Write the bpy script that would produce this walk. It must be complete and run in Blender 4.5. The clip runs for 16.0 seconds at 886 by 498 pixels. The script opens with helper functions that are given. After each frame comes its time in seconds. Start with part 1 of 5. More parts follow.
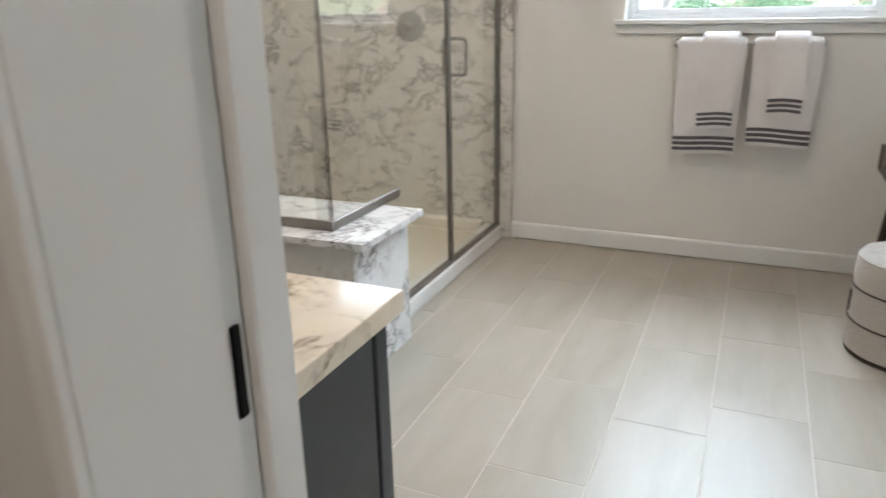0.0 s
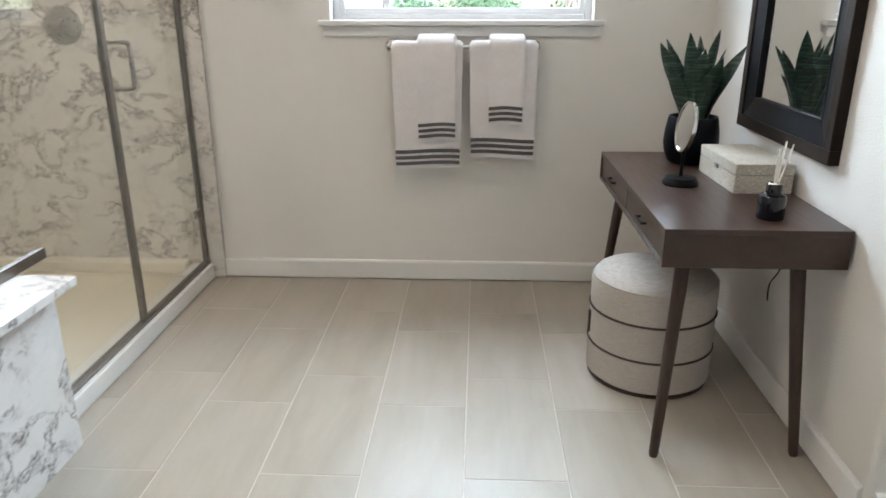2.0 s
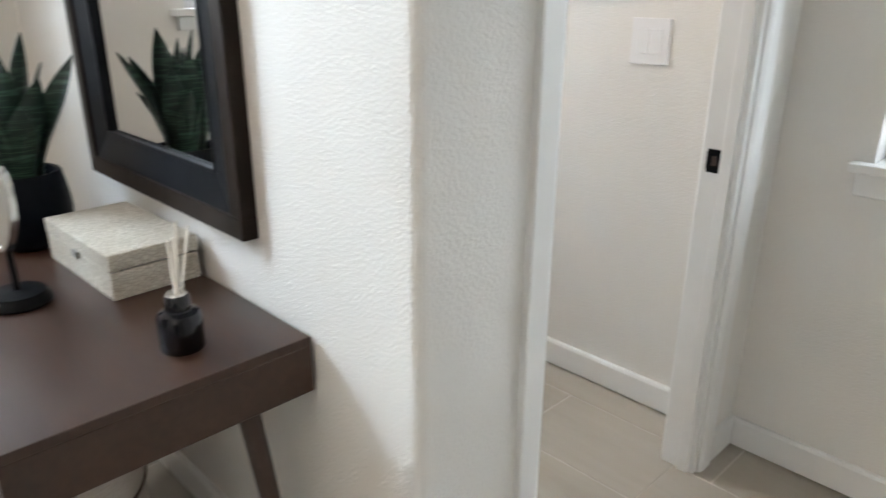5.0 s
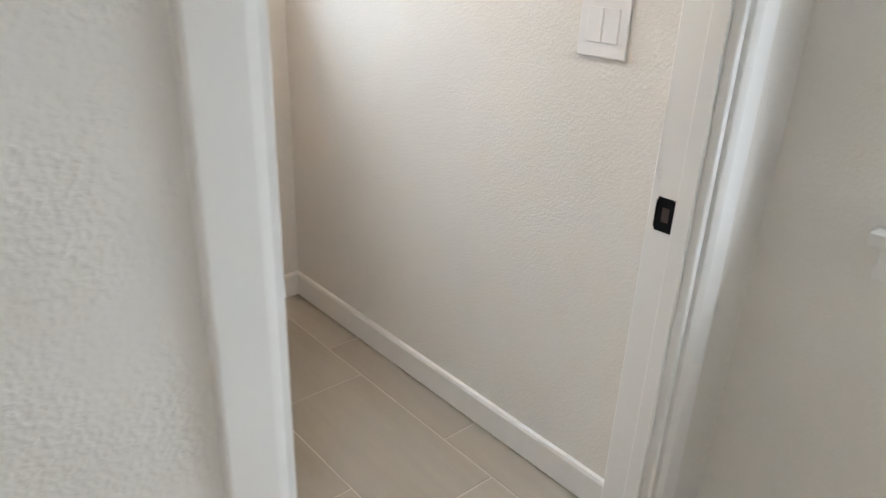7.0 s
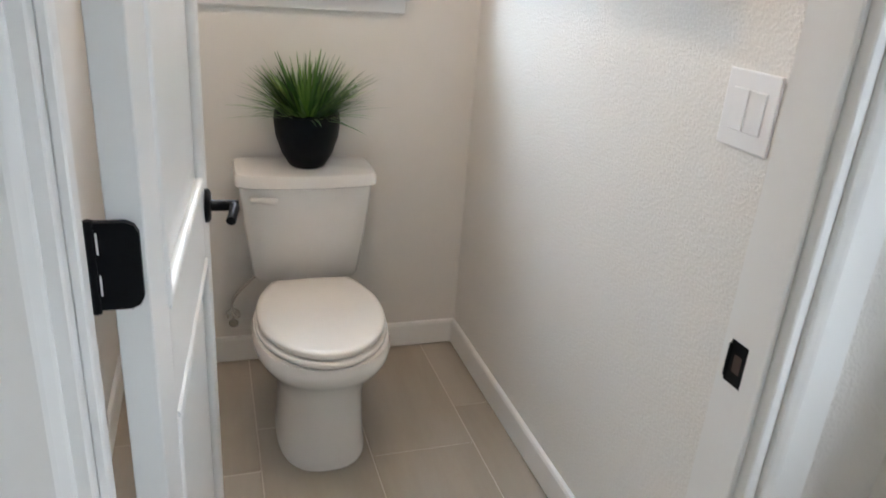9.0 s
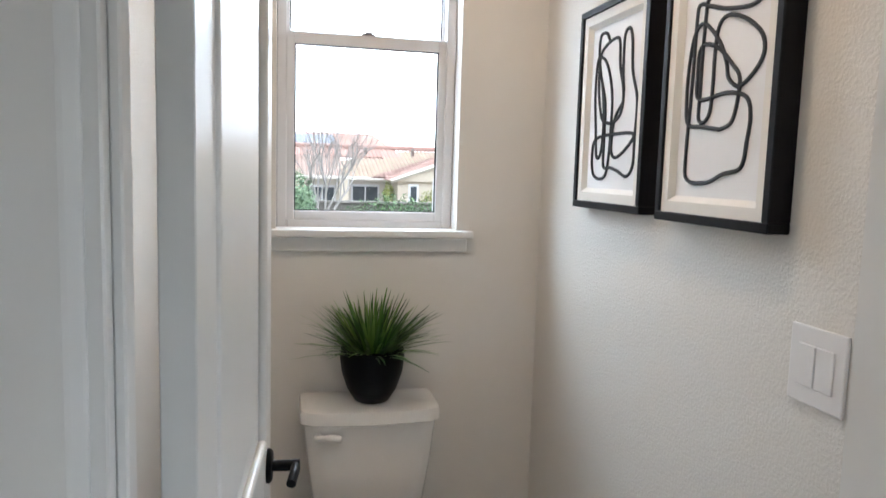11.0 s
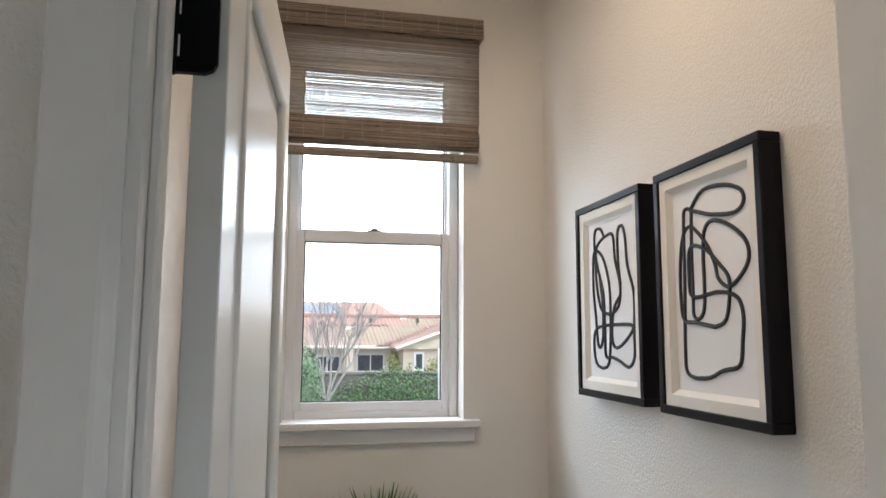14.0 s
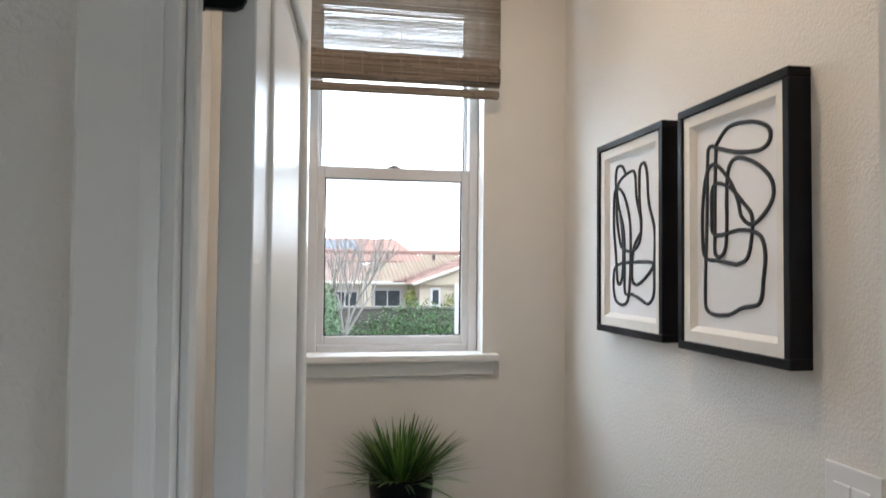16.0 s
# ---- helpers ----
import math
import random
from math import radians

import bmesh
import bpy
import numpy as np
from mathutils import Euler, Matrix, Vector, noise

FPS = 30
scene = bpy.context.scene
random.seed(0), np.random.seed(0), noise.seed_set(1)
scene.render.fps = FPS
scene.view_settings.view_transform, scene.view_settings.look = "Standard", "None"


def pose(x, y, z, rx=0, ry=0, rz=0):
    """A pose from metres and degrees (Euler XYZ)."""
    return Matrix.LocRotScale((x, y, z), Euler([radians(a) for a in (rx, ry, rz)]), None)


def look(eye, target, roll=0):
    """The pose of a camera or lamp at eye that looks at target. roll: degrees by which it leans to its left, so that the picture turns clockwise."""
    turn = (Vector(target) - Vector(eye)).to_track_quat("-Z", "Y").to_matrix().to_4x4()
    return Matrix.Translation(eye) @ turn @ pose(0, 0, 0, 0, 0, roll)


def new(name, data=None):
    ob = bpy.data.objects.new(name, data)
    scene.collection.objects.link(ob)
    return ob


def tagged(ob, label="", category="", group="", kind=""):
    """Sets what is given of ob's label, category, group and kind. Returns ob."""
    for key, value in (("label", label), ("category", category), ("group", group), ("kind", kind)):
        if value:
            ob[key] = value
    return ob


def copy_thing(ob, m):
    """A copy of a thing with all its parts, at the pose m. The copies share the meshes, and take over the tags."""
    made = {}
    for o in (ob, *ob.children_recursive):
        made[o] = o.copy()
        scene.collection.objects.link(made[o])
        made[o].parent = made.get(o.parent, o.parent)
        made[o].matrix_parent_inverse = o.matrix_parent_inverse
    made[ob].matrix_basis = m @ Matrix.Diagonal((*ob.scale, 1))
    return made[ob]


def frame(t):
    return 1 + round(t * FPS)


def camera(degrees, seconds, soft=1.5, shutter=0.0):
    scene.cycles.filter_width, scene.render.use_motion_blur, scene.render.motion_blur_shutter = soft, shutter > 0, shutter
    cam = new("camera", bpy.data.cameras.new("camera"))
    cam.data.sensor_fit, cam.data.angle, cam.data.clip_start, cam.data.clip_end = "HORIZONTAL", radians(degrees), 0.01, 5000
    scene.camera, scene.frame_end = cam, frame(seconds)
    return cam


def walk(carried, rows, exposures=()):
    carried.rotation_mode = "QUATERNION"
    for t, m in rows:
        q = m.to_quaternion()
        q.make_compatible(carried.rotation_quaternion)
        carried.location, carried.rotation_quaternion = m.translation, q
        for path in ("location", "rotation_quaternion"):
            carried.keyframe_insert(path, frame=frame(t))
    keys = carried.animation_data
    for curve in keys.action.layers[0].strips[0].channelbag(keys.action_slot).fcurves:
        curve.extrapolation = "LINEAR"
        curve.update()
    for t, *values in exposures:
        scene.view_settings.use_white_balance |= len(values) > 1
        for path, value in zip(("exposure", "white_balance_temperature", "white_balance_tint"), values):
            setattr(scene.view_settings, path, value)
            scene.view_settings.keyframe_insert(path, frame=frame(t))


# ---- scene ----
cam = camera(63.9, 16.0, shutter=0.4)
PATH = [
    (0, (0.01, -0.35, 1.381), (-0.752, 1.385, 0.74), -1.1),
    (0.5, (-0.063, -0.217, 1.393), (-0.547, 1.6, 0.712), -0.8),
    (1, (-0.075, -0.09, 1.388), (-0.374, 1.761, 0.693), -0.4),
    (1.5, (-0.016, 0.11, 1.398), (-0.196, 1.983, 0.72), 0.1),
    (2, (0.012, 0.261, 1.382), (-0.08, 2.149, 0.727), -0.1),
    (2.5, (-0.023, 0.389, 1.413), (0.016, 2.294, 0.808), -0.4),
    (3, (-0.047, 0.532, 1.424), (0.159, 2.431, 0.832), -0.9),
    (3.5, (0.012, 0.663, 1.403), (0.45, 2.513, 0.781), -1.2),
    (4, (0.167, 0.847, 1.401), (0.891, 2.595, 0.754), -0.8),
    (4.5, (0.311, 1.031, 1.391), (1.36, 2.589, 0.703), 0.0),
    (5, (0.424, 1.205, 1.394), (1.738, 2.54, 0.694), 0.3),
    (5.2, (0.468, 1.234, 1.393), (1.839, 2.505, 0.683), 0.6),
    (7.5, (1.319, 1.405, 1.399), (2.398, 2.865, 0.559), 3.4),
    (8, (1.438, 1.404, 1.393), (2.331, 2.98, 0.543), 4.5),
    (8.5, (1.52, 1.367, 1.405), (2.251, 3.032, 0.572), 4.9),
    (9, (1.557, 1.348, 1.434), (2.162, 3.103, 0.689), 4.4),
    (9.5, (1.56, 1.356, 1.465), (2.083, 3.182, 0.84), 3.7),
    (10, (1.568, 1.366, 1.504), (2.024, 3.258, 1.044), 2.5),
    (10.2, (1.582, 1.371, 1.513), (2.012, 3.282, 1.108), 2.4),
    (12.5, (1.546, 1.324, 1.599), (1.984, 3.275, 1.648), 0.7),
    (13, (1.553, 1.329, 1.611), (1.987, 3.278, 1.729), 0.4),
    (13.5, (1.561, 1.332, 1.616), (1.985, 3.277, 1.8), 0.3),
    (14, (1.562, 1.318, 1.623), (1.972, 3.26, 1.869), 0.2),
    (14.5, (1.558, 1.305, 1.642), (1.955, 3.244, 1.93), 0.2),
    (15, (1.555, 1.296, 1.647), (1.94, 3.237, 1.936), 0.3),
    (15.5, (1.557, 1.3, 1.635), (1.93, 3.254, 1.849), 0.5),
    (16, (1.547, 1.309, 1.623), (1.916, 3.274, 1.691), 0.5),
]
walk(cam, [(t, look(eye, target, roll)) for t, eye, target, roll in PATH],
     exposures=((0.0, 0.12, 6370, 11), (2.0, 0.16, 6370, 11), (3.2, 0.08, 6400, 12), (4.0, 0.12, 6400, 11), (4.5, 0.20, 6360, 11), (5.2, 0.18, 6450, 11),
                (7.5, 0.18, 6550, 13), (8.0, 0.18, 6300, 11), (9.0, 0.04, 6280, 12.5), (10.0, -0.20, 6280, 12.5),
                (12.5, -0.68, 6350, 12.5), (14.5, -0.76, 6520, 13), (15.0, -0.76, 6540, 13), (16.0, -0.72, 6360, 12)))

# ---- light ----
world = bpy.data.worlds.new("world")
scene.world = world
world.use_nodes = True
_n = world.node_tree.nodes
_sky = _n.new("ShaderNodeTexSky")
_sky.sky_type = "NISHITA"
_sky.sun_disc = False
_sky.sun_elevation, _sky.sun_rotation = radians(48), radians(200)
_sky.dust_density, _sky.ozone_density = 4.0, 1.0
world.node_tree.links.new(_sky.outputs[0], _n["Background"].inputs[0])
_n["Background"].inputs[1].default_value = 0.15


def lamp(name, kind, m, power, color, size=0.1, size_y=None, label=""):
    data = bpy.data.lights.new(name, kind)
    data.energy, data.color = power, color
    if kind == "AREA":
        data.size = size
        if size_y:
            data.shape, data.size_y = "RECTANGLE", size_y
    if kind == "SUN":
        data.angle = radians(size)
    ob = new(name, data)
    ob.matrix_world = m
    return ob


AMBER = (1.0, 0.78, 0.57)
DAY, WARM = (0.70, 0.87, 1.0), (1.0, 0.855, 0.71)
lamp("sun", "SUN", look((0, 0, 30), (-4, 14, 0)), 1.0, (1.0, 0.96, 0.90), 12)
# daylight at the openings
lamp("window_daylight_bath", "AREA", look((-0.06, 4.50, 2.42), (-0.06, 1.4, 0.9)), 96, DAY, 2.0, 1.2)
lamp("window_daylight_wc", "AREA", look((1.72, 4.32, 2.38), (2.2, 2.6, 1.1)), 36, DAY, 1.2, 0.80)
lamp("window_daylight_side", "AREA", look((2.85, 1.05, 1.62), (1.9, 1.95, 0.2)), 4, DAY, 0.8, 0.6)
# recessed ceiling lamps
for _x, _y, _p in ((-2.2, 2.9, 12), (-1.7, 0.95, 13), (0.0, 2.2, 8), (1.85, 2.75, 13), (0.1, -1.2, 15)):
    lamp("ceiling_lamp_light", "AREA", look((_x, _y, 2.93), (_x, _y + 0.001, 0)), _p, AMBER if _x > 1 else WARM, 0.13)


# ---- materials ----
def material(name, color=(0.8, 0.8, 0.8), rough=0.5, metal=0.0):
    m = bpy.data.materials.new(name)
    m.use_nodes = True
    b = m.node_tree.nodes["Principled BSDF"]
    b.inputs["Base Color"].default_value = (*color, 1)
    b.inputs["Roughness"].default_value = rough
    b.inputs["Metallic"].default_value = metal
    return m


def nodes_of(m):
    t = m.node_tree
    return t, t.nodes["Principled BSDF"], (lambda kind: t.nodes.new("ShaderNode" + kind)), t.links.new


def coords(m, scale=(1, 1, 1), space="Object", shift=None):
    t, b, add, link = nodes_of(m)
    c, mp = add("TexCoord"), add("Mapping")
    mp.inputs["Scale"].default_value = scale
    link(c.outputs[space], mp.inputs["Vector"])
    if shift:
        r = add("ObjectInfo")
        v = add("VectorMath")
        v.operation = "SCALE"
        v.inputs[0].default_value = shift
        link(r.outputs["Random"], v.inputs["Scale"])
        link(v.outputs[0], mp.inputs["Location"])
    return mp.outputs[0]


def noise_tex(m, vec, scale, detail=4, rough=0.55, distort=0.0):
    t, b, add, link = nodes_of(m)
    n = add("TexNoise")
    n.inputs["Scale"].default_value, n.inputs["Detail"].default_value = scale, detail
    n.inputs["Roughness"].default_value, n.inputs["Distortion"].default_value = rough, distort
    link(vec, n.inputs["Vector"])
    return n.outputs["Fac"]


def ramp(m, fac, *stops):
    t, b, add, link = nodes_of(m)
    r = add("ValToRGB")
    e = r.color_ramp.elements
    while len(e) < len(stops):
        e.new(0.5)
    for k, (p, c) in zip(e, stops):
        k.position = p
        k.color = (*c, 1) if len(c) == 3 else c
    link(fac, r.inputs[0])
    return r.outputs[0]


def mix(m, fac, a, b_, kind="MIX"):
    t, b, add, link = nodes_of(m)
    x = add("Mix")
    x.data_type, x.blend_type = "RGBA", kind
    for sock, v in ((x.inputs[0], fac), (x.inputs[6], a), (x.inputs[7], b_)):
        if isinstance(v, (int, float)):
            sock.default_value = v
        elif isinstance(v, tuple):
            sock.default_value = (*v, 1)
        else:
            link(v, sock)
    return x.outputs[2]


def bump(m, height, strength=0.2, distance=0.002):
    t, b, add, link = nodes_of(m)
    n = add("Bump")
    n.inputs["Strength"].default_value, n.inputs["Distance"].default_value = strength, distance
    link(height, n.inputs["Height"])
    link(n.outputs[0], b.inputs["Normal"])


def set_color(m, c):
    t, b, add, link = nodes_of(m)
    link(c, b.inputs["Base Color"])


def set_rough(m, fac, lo, hi):
    t, b, add, link = nodes_of(m)
    r = add("MapRange")
    r.inputs["To Min"].default_value, r.inputs["To Max"].default_value = lo, hi
    link(fac, r.inputs["Value"])
    link(r.outputs[0], b.inputs["Roughness"])


def mottled(name, a, b_, scale=3.0, rough=0.5, metal=0.0, grain=None, strength=0.15, distance=0.001, stretch=(1, 1, 1), shift=None, vary=1.0):
    m = material(name, a, rough, metal)
    v = coords(m, stretch, shift=shift)
    big, fine = noise_tex(m, v, scale, 5), noise_tex(m, v, scale * 9, 3)
    f = mix(m, 0.35, big, fine)
    set_color(m, ramp(m, f, (0.32, a), (0.68, b_)))
    set_rough(m, fine, max(0.0, rough - 0.06 * vary), min(1.0, rough + 0.08 * vary))
    if grain:
        bump(m, noise_tex(m, v, grain, 4), strength, distance)
    return m


# orange-peel plaster
wall_paint = material("wall_paint", (0.74, 0.71, 0.66), 0.6)
_v = coords(wall_paint)
_a, _b2 = noise_tex(wall_paint, _v, 1.3, 3), noise_tex(wall_paint, _v, 150, 2, 0.5, 0.2)
set_color(wall_paint, ramp(wall_paint, _a, (0.3, (0.72, 0.695, 0.655)), (0.7, (0.76, 0.735, 0.698))))
_peel = ramp(wall_paint, _b2, (0.38, (0, 0, 0)), (0.68, (1, 1, 1)))
bump(wall_paint, _peel, 0.42, 0.0018)
wall_smooth = mottled("wall_smooth", (0.72, 0.695, 0.655), (0.75, 0.725, 0.688), 1.3, 0.62, grain=110, strength=0.08, distance=0.001)
ceiling_paint = mottled("ceiling_paint", (0.76, 0.74, 0.70), (0.79, 0.77, 0.73), 1.5, 0.8, grain=90, strength=0.25, distance=0.002)
trim_paint = mottled("trim_paint", (0.76, 0.75, 0.73), (0.79, 0.785, 0.77), 1.2, 0.36, vary=0.1)
door_paint = mottled("door_paint", (0.72, 0.725, 0.715), (0.76, 0.765, 0.755), 1.2, 0.30, vary=0.05)
vinyl = mottled("vinyl", (0.66, 0.655, 0.665), (0.70, 0.695, 0.705), 4.0, 0.38)
porcelain = mottled("porcelain", (0.80, 0.775, 0.74), (0.83, 0.805, 0.77), 2.5, 0.10)
seat_plastic = mottled("seat_plastic", (0.76, 0.735, 0.70), (0.79, 0.765, 0.73), 3, 0.13, vary=0.2)
pan_acrylic = mottled("pan_acrylic", (0.72, 0.66, 0.54), (0.76, 0.70, 0.58), 2, 0.3)
curb_stone = mottled("curb_stone", (0.72, 0.71, 0.69), (0.78, 0.77, 0.75), 6, 0.35)
chrome = mottled("chrome", (0.62, 0.60, 0.57), (0.70, 0.68, 0.65), 8, 0.2, 1.0)
brushed_nickel = mottled("brushed_nickel", (0.34, 0.32, 0.295), (0.42, 0.40, 0.37), 8, 0.28, 1.0)
nickel = mottled("nickel", (0.22, 0.20, 0.185), (0.30, 0.28, 0.26), 10, 0.30, 1.0)
black_metal = mottled("black_metal", (0.002, 0.0022, 0.003), (0.004, 0.0045, 0.006), 20, 0.40, 0.0)
cabinet_paint = mottled("cabinet_paint", (0.024, 0.026, 0.030), (0.034, 0.036, 0.042), 5, 0.42, grain=60, strength=0.05)
black_ceramic = mottled("black_ceramic", (0.002, 0.0035, 0.006), (0.004, 0.006, 0.010), 7, 0.40, grain=60, strength=0.08)
black_glass = mottled("black_glass", (0.002, 0.002, 0.004), (0.005, 0.005, 0.008), 9, 0.08)
frame_black = mottled("frame_black", (0.005, 0.005, 0.007), (0.014, 0.014, 0.017), 6, 0.45, grain=60, strength=0.12, stretch=(1, 1, 0.15))
mirror_frame_wood = mottled("mirror_frame_wood", (0.010, 0.007, 0.006), (0.028, 0.018, 0.014), 12, 0.40, grain=70, strength=0.25, stretch=(1, 1, 0.12))
mirror_inner_wood = mottled("mirror_inner_wood", (0.006, 0.007, 0.009), (0.012, 0.013, 0.017), 12, 0.36, grain=70, strength=0.2)
desk_wood = mottled("desk_wood", (0.024, 0.011, 0.007), (0.056, 0.026, 0.016), 7, 0.33, grain=80, strength=0.12, stretch=(1, 0.1, 1))
leg_wood = mottled("leg_wood", (0.030, 0.015, 0.011), (0.055, 0.028, 0.020), 9, 0.42, grain=80, strength=0.12, stretch=(1, 1, 0.1))
reed_wood = mottled("reed_wood", (0.78, 0.73, 0.64), (0.84, 0.79, 0.71), 30, 0.7)
brush_wood = mottled("brush_wood", (0.42, 0.22, 0.09), (0.52, 0.30, 0.14), 30, 0.5)
piping_fabric = mottled("piping_fabric", (0.035, 0.022, 0.017), (0.055, 0.036, 0.028), 40, 0.7)
mat_board = mottled("mat_board", (0.76, 0.73, 0.68), (0.80, 0.77, 0.72), 6, 0.8, grain=200, strength=0.1)
art_paper = mottled("art_paper", (0.78, 0.77, 0.77), (0.82, 0.81, 0.81), 4, 0.75, grain=250, strength=0.08)
art_ink = mottled("art_ink", (0.022, 0.027, 0.034), (0.04, 0.046, 0.056), 60, 0.7)
switch_plastic = mottled("switch_plastic", (0.76, 0.75, 0.75), (0.79, 0.78, 0.78), 6, 0.35)
soil = mottled("soil", (0.05, 0.04, 0.03), (0.16, 0.13, 0.10), 60, 0.95, grain=120, strength=0.8, distance=0.005)
dirt_ground = mottled("dirt_ground", (0.10, 0.09, 0.07), (0.17, 0.15, 0.11), 0.4, 0.95)

for _m in (black_metal, black_ceramic, frame_black, mirror_frame_wood, mirror_inner_wood):
    _m.node_tree.nodes["Principled BSDF"].inputs["Specular IOR Level"].default_value = 0.12

# woven upholstery
ottoman_fabric = material("ottoman_fabric", (0.42, 0.38, 0.34), 0.85)
_v = coords(ottoman_fabric, (1, 1, 3))
_w = noise_tex(ottoman_fabric, _v, 160, 2)
_l = noise_tex(ottoman_fabric, coords(ottoman_fabric, (6, 6, 90)), 5, 2)
set_color(ottoman_fabric, ramp(ottoman_fabric, mix(ottoman_fabric, 0.5, _w, _l), (0.3, (0.34, 0.305, 0.27)), (0.72, (0.50, 0.46, 0.42))))
bump(ottoman_fabric, _w, 0.5, 0.0015)

towel_white = mottled("towel_white", (0.70, 0.66, 0.655), (0.78, 0.745, 0.74), 9, 0.95, grain=420, strength=0.7, distance=0.003)
towel_grey = mottled("towel_grey", (0.085, 0.08, 0.085), (0.13, 0.12, 0.125), 40, 0.95, grain=420, strength=0.6, distance=0.002)

# quartz with brown-grey veins
def quartz(name, base, vein, scale, amount, gloss):
    m = material(name, base, gloss)
    v = coords(m, (1, 1, 1.25))
    t, b, add, link = nodes_of(m)
    warp = add("TexNoise")
    warp.inputs["Scale"].default_value, warp.inputs["Detail"].default_value = scale * 0.8, 5
    link(v, warp.inputs["Vector"])
    off = add("VectorMath")
    off.operation = "MULTIPLY_ADD"
    off.inputs[1].default_value = (0.38, 0.38, 0.38)
    link(warp.outputs["Color"], off.inputs[0])
    link(v, off.inputs[2])
    n = noise_tex(m, off.outputs[0], scale * 1.5, 8, 0.62)
    thin = ramp(m, n, (0.455, (0, 0, 0)), (0.492, (1, 1, 1)), (0.510, (1, 1, 1)), (0.560, (0, 0, 0)))
    where = ramp(m, noise_tex(m, v, scale * 1.1, 4, 0.6, 0.5), (0.50 - amount, (0, 0, 0)), (0.62 - amount * 0.5, (1, 1, 1)))
    cloud = ramp(m, noise_tex(m, off.outputs[0], scale * 2.6, 6), (0.45, base), (0.75, tuple(c * 0.86 for c in base)))
    f = mix(m, 1.0, thin, where, "MULTIPLY")
    speck = ramp(m, noise_tex(m, v, 60, 3), (0.4, (0.45, 0.45, 0.45)), (0.6, (1, 1, 1)))
    f = mix(m, 1.0, f, speck, "MULTIPLY")
    set_color(m, mix(m, f, cloud, vein))
    return m


shower_marble = quartz("shower_marble", (0.66, 0.63, 0.58), (0.17, 0.14, 0.125), 3.2, 0.10, 0.16)
cap_marble = quartz("cap_marble", (0.72, 0.71, 0.70), (0.20, 0.18, 0.18), 3.6, 0.10, 0.12)
counter_marble = quartz("counter_marble", (0.78, 0.67, 0.54), (0.24, 0.16, 0.10), 2.6, -0.01, 0.10)

# streaked porcelain tile
tile_face = material("tile_face", (0.42, 0.39, 0.35), 0.3)
_v = coords(tile_face, (2.4, 0.5, 1), shift=(3.1, 7.7, 0))
_v2 = coords(tile_face, (26, 1.6, 1), shift=(9.0, 3.0, 0))
_s = mix(tile_face, 0.14, noise_tex(tile_face, _v, 1.6, 5, 0.6, 0.5), noise_tex(tile_face, _v2, 1.2, 3))
_c = ramp(tile_face, _s, (0.28, (0.330, 0.290, 0.232)), (0.50, (0.392, 0.353, 0.296)), (0.72, (0.445, 0.408, 0.355)))
_t, _b, _add, _link = nodes_of(tile_face)
_r = _add("ObjectInfo")
_hue = ramp(tile_face, _r.outputs["Random"], (0.0, (0.93, 0.93, 0.93)), (1.0, (1.0, 1.0, 1.0)))
set_color(tile_face, mix(tile_face, 1.0, _c, _hue, "MULTIPLY"))
set_rough(tile_face, _s, 0.33, 0.45)
bump(tile_face, noise_tex(tile_face, _v2, 6, 3), 0.05, 0.001)
grout = mottled("grout", (0.52, 0.48, 0.43), (0.60, 0.56, 0.51), 20, 0.9, grain=200, strength=0.3)

# woven bamboo shade slats
def bamboo(name, lo, hi):
    m = material(name, lo, 0.65)
    v = coords(m, (1.2, 1.2, 130))
    f = noise_tex(m, v, 3, 4, 0.6)
    knots = ramp(m, noise_tex(m, coords(m, (24, 24, 110)), 1.4, 2), (0.66, (1, 1, 1)), (0.70, (0.12, 0.09, 0.07)))
    t, b, add, link = nodes_of(m)
    g = add("NewGeometry")
    slat = ramp(m, g.outputs["Random Per Island"], (0.0, (0.30, 0.26, 0.23)), (0.25, (0.75, 0.72, 0.70)), (1.0, (1.0, 1.0, 1.0)))
    c = mix(m, 1.0, mix(m, 1.0, ramp(m, f, (0.3, lo), (0.7, hi)), slat, "MULTIPLY"), knots, "MULTIPLY")
    set_color(m, c)
    return m


def see_through(m, amount, tint):
    """Lets part of the light behind a thin slat pass through it."""
    t, b, add, link = nodes_of(m)
    tr, mx = add("BsdfTranslucent"), add("MixShader")
    through_color = mix(m, 0.5, b.inputs["Base Color"].links[0].from_socket, tint)
    link(through_color, tr.inputs[0])
    mx.inputs[0].default_value = amount
    link(b.outputs[0], mx.inputs[1])
    link(tr.outputs[0], mx.inputs[2])
    link(mx.outputs[0], t.nodes["Material Output"].inputs[0])


shade_slat = bamboo("shade_slat", (0.055, 0.042, 0.033), (0.42, 0.345, 0.275))
weave_slat = bamboo("weave_slat", (0.16, 0.125, 0.095), (0.50, 0.42, 0.34))
see_through(weave_slat, 0.45, (0.74, 0.66, 0.56))
shade_thread = mottled("shade_thread", (0.26, 0.22, 0.18), (0.36, 0.31, 0.26), 30, 0.9)

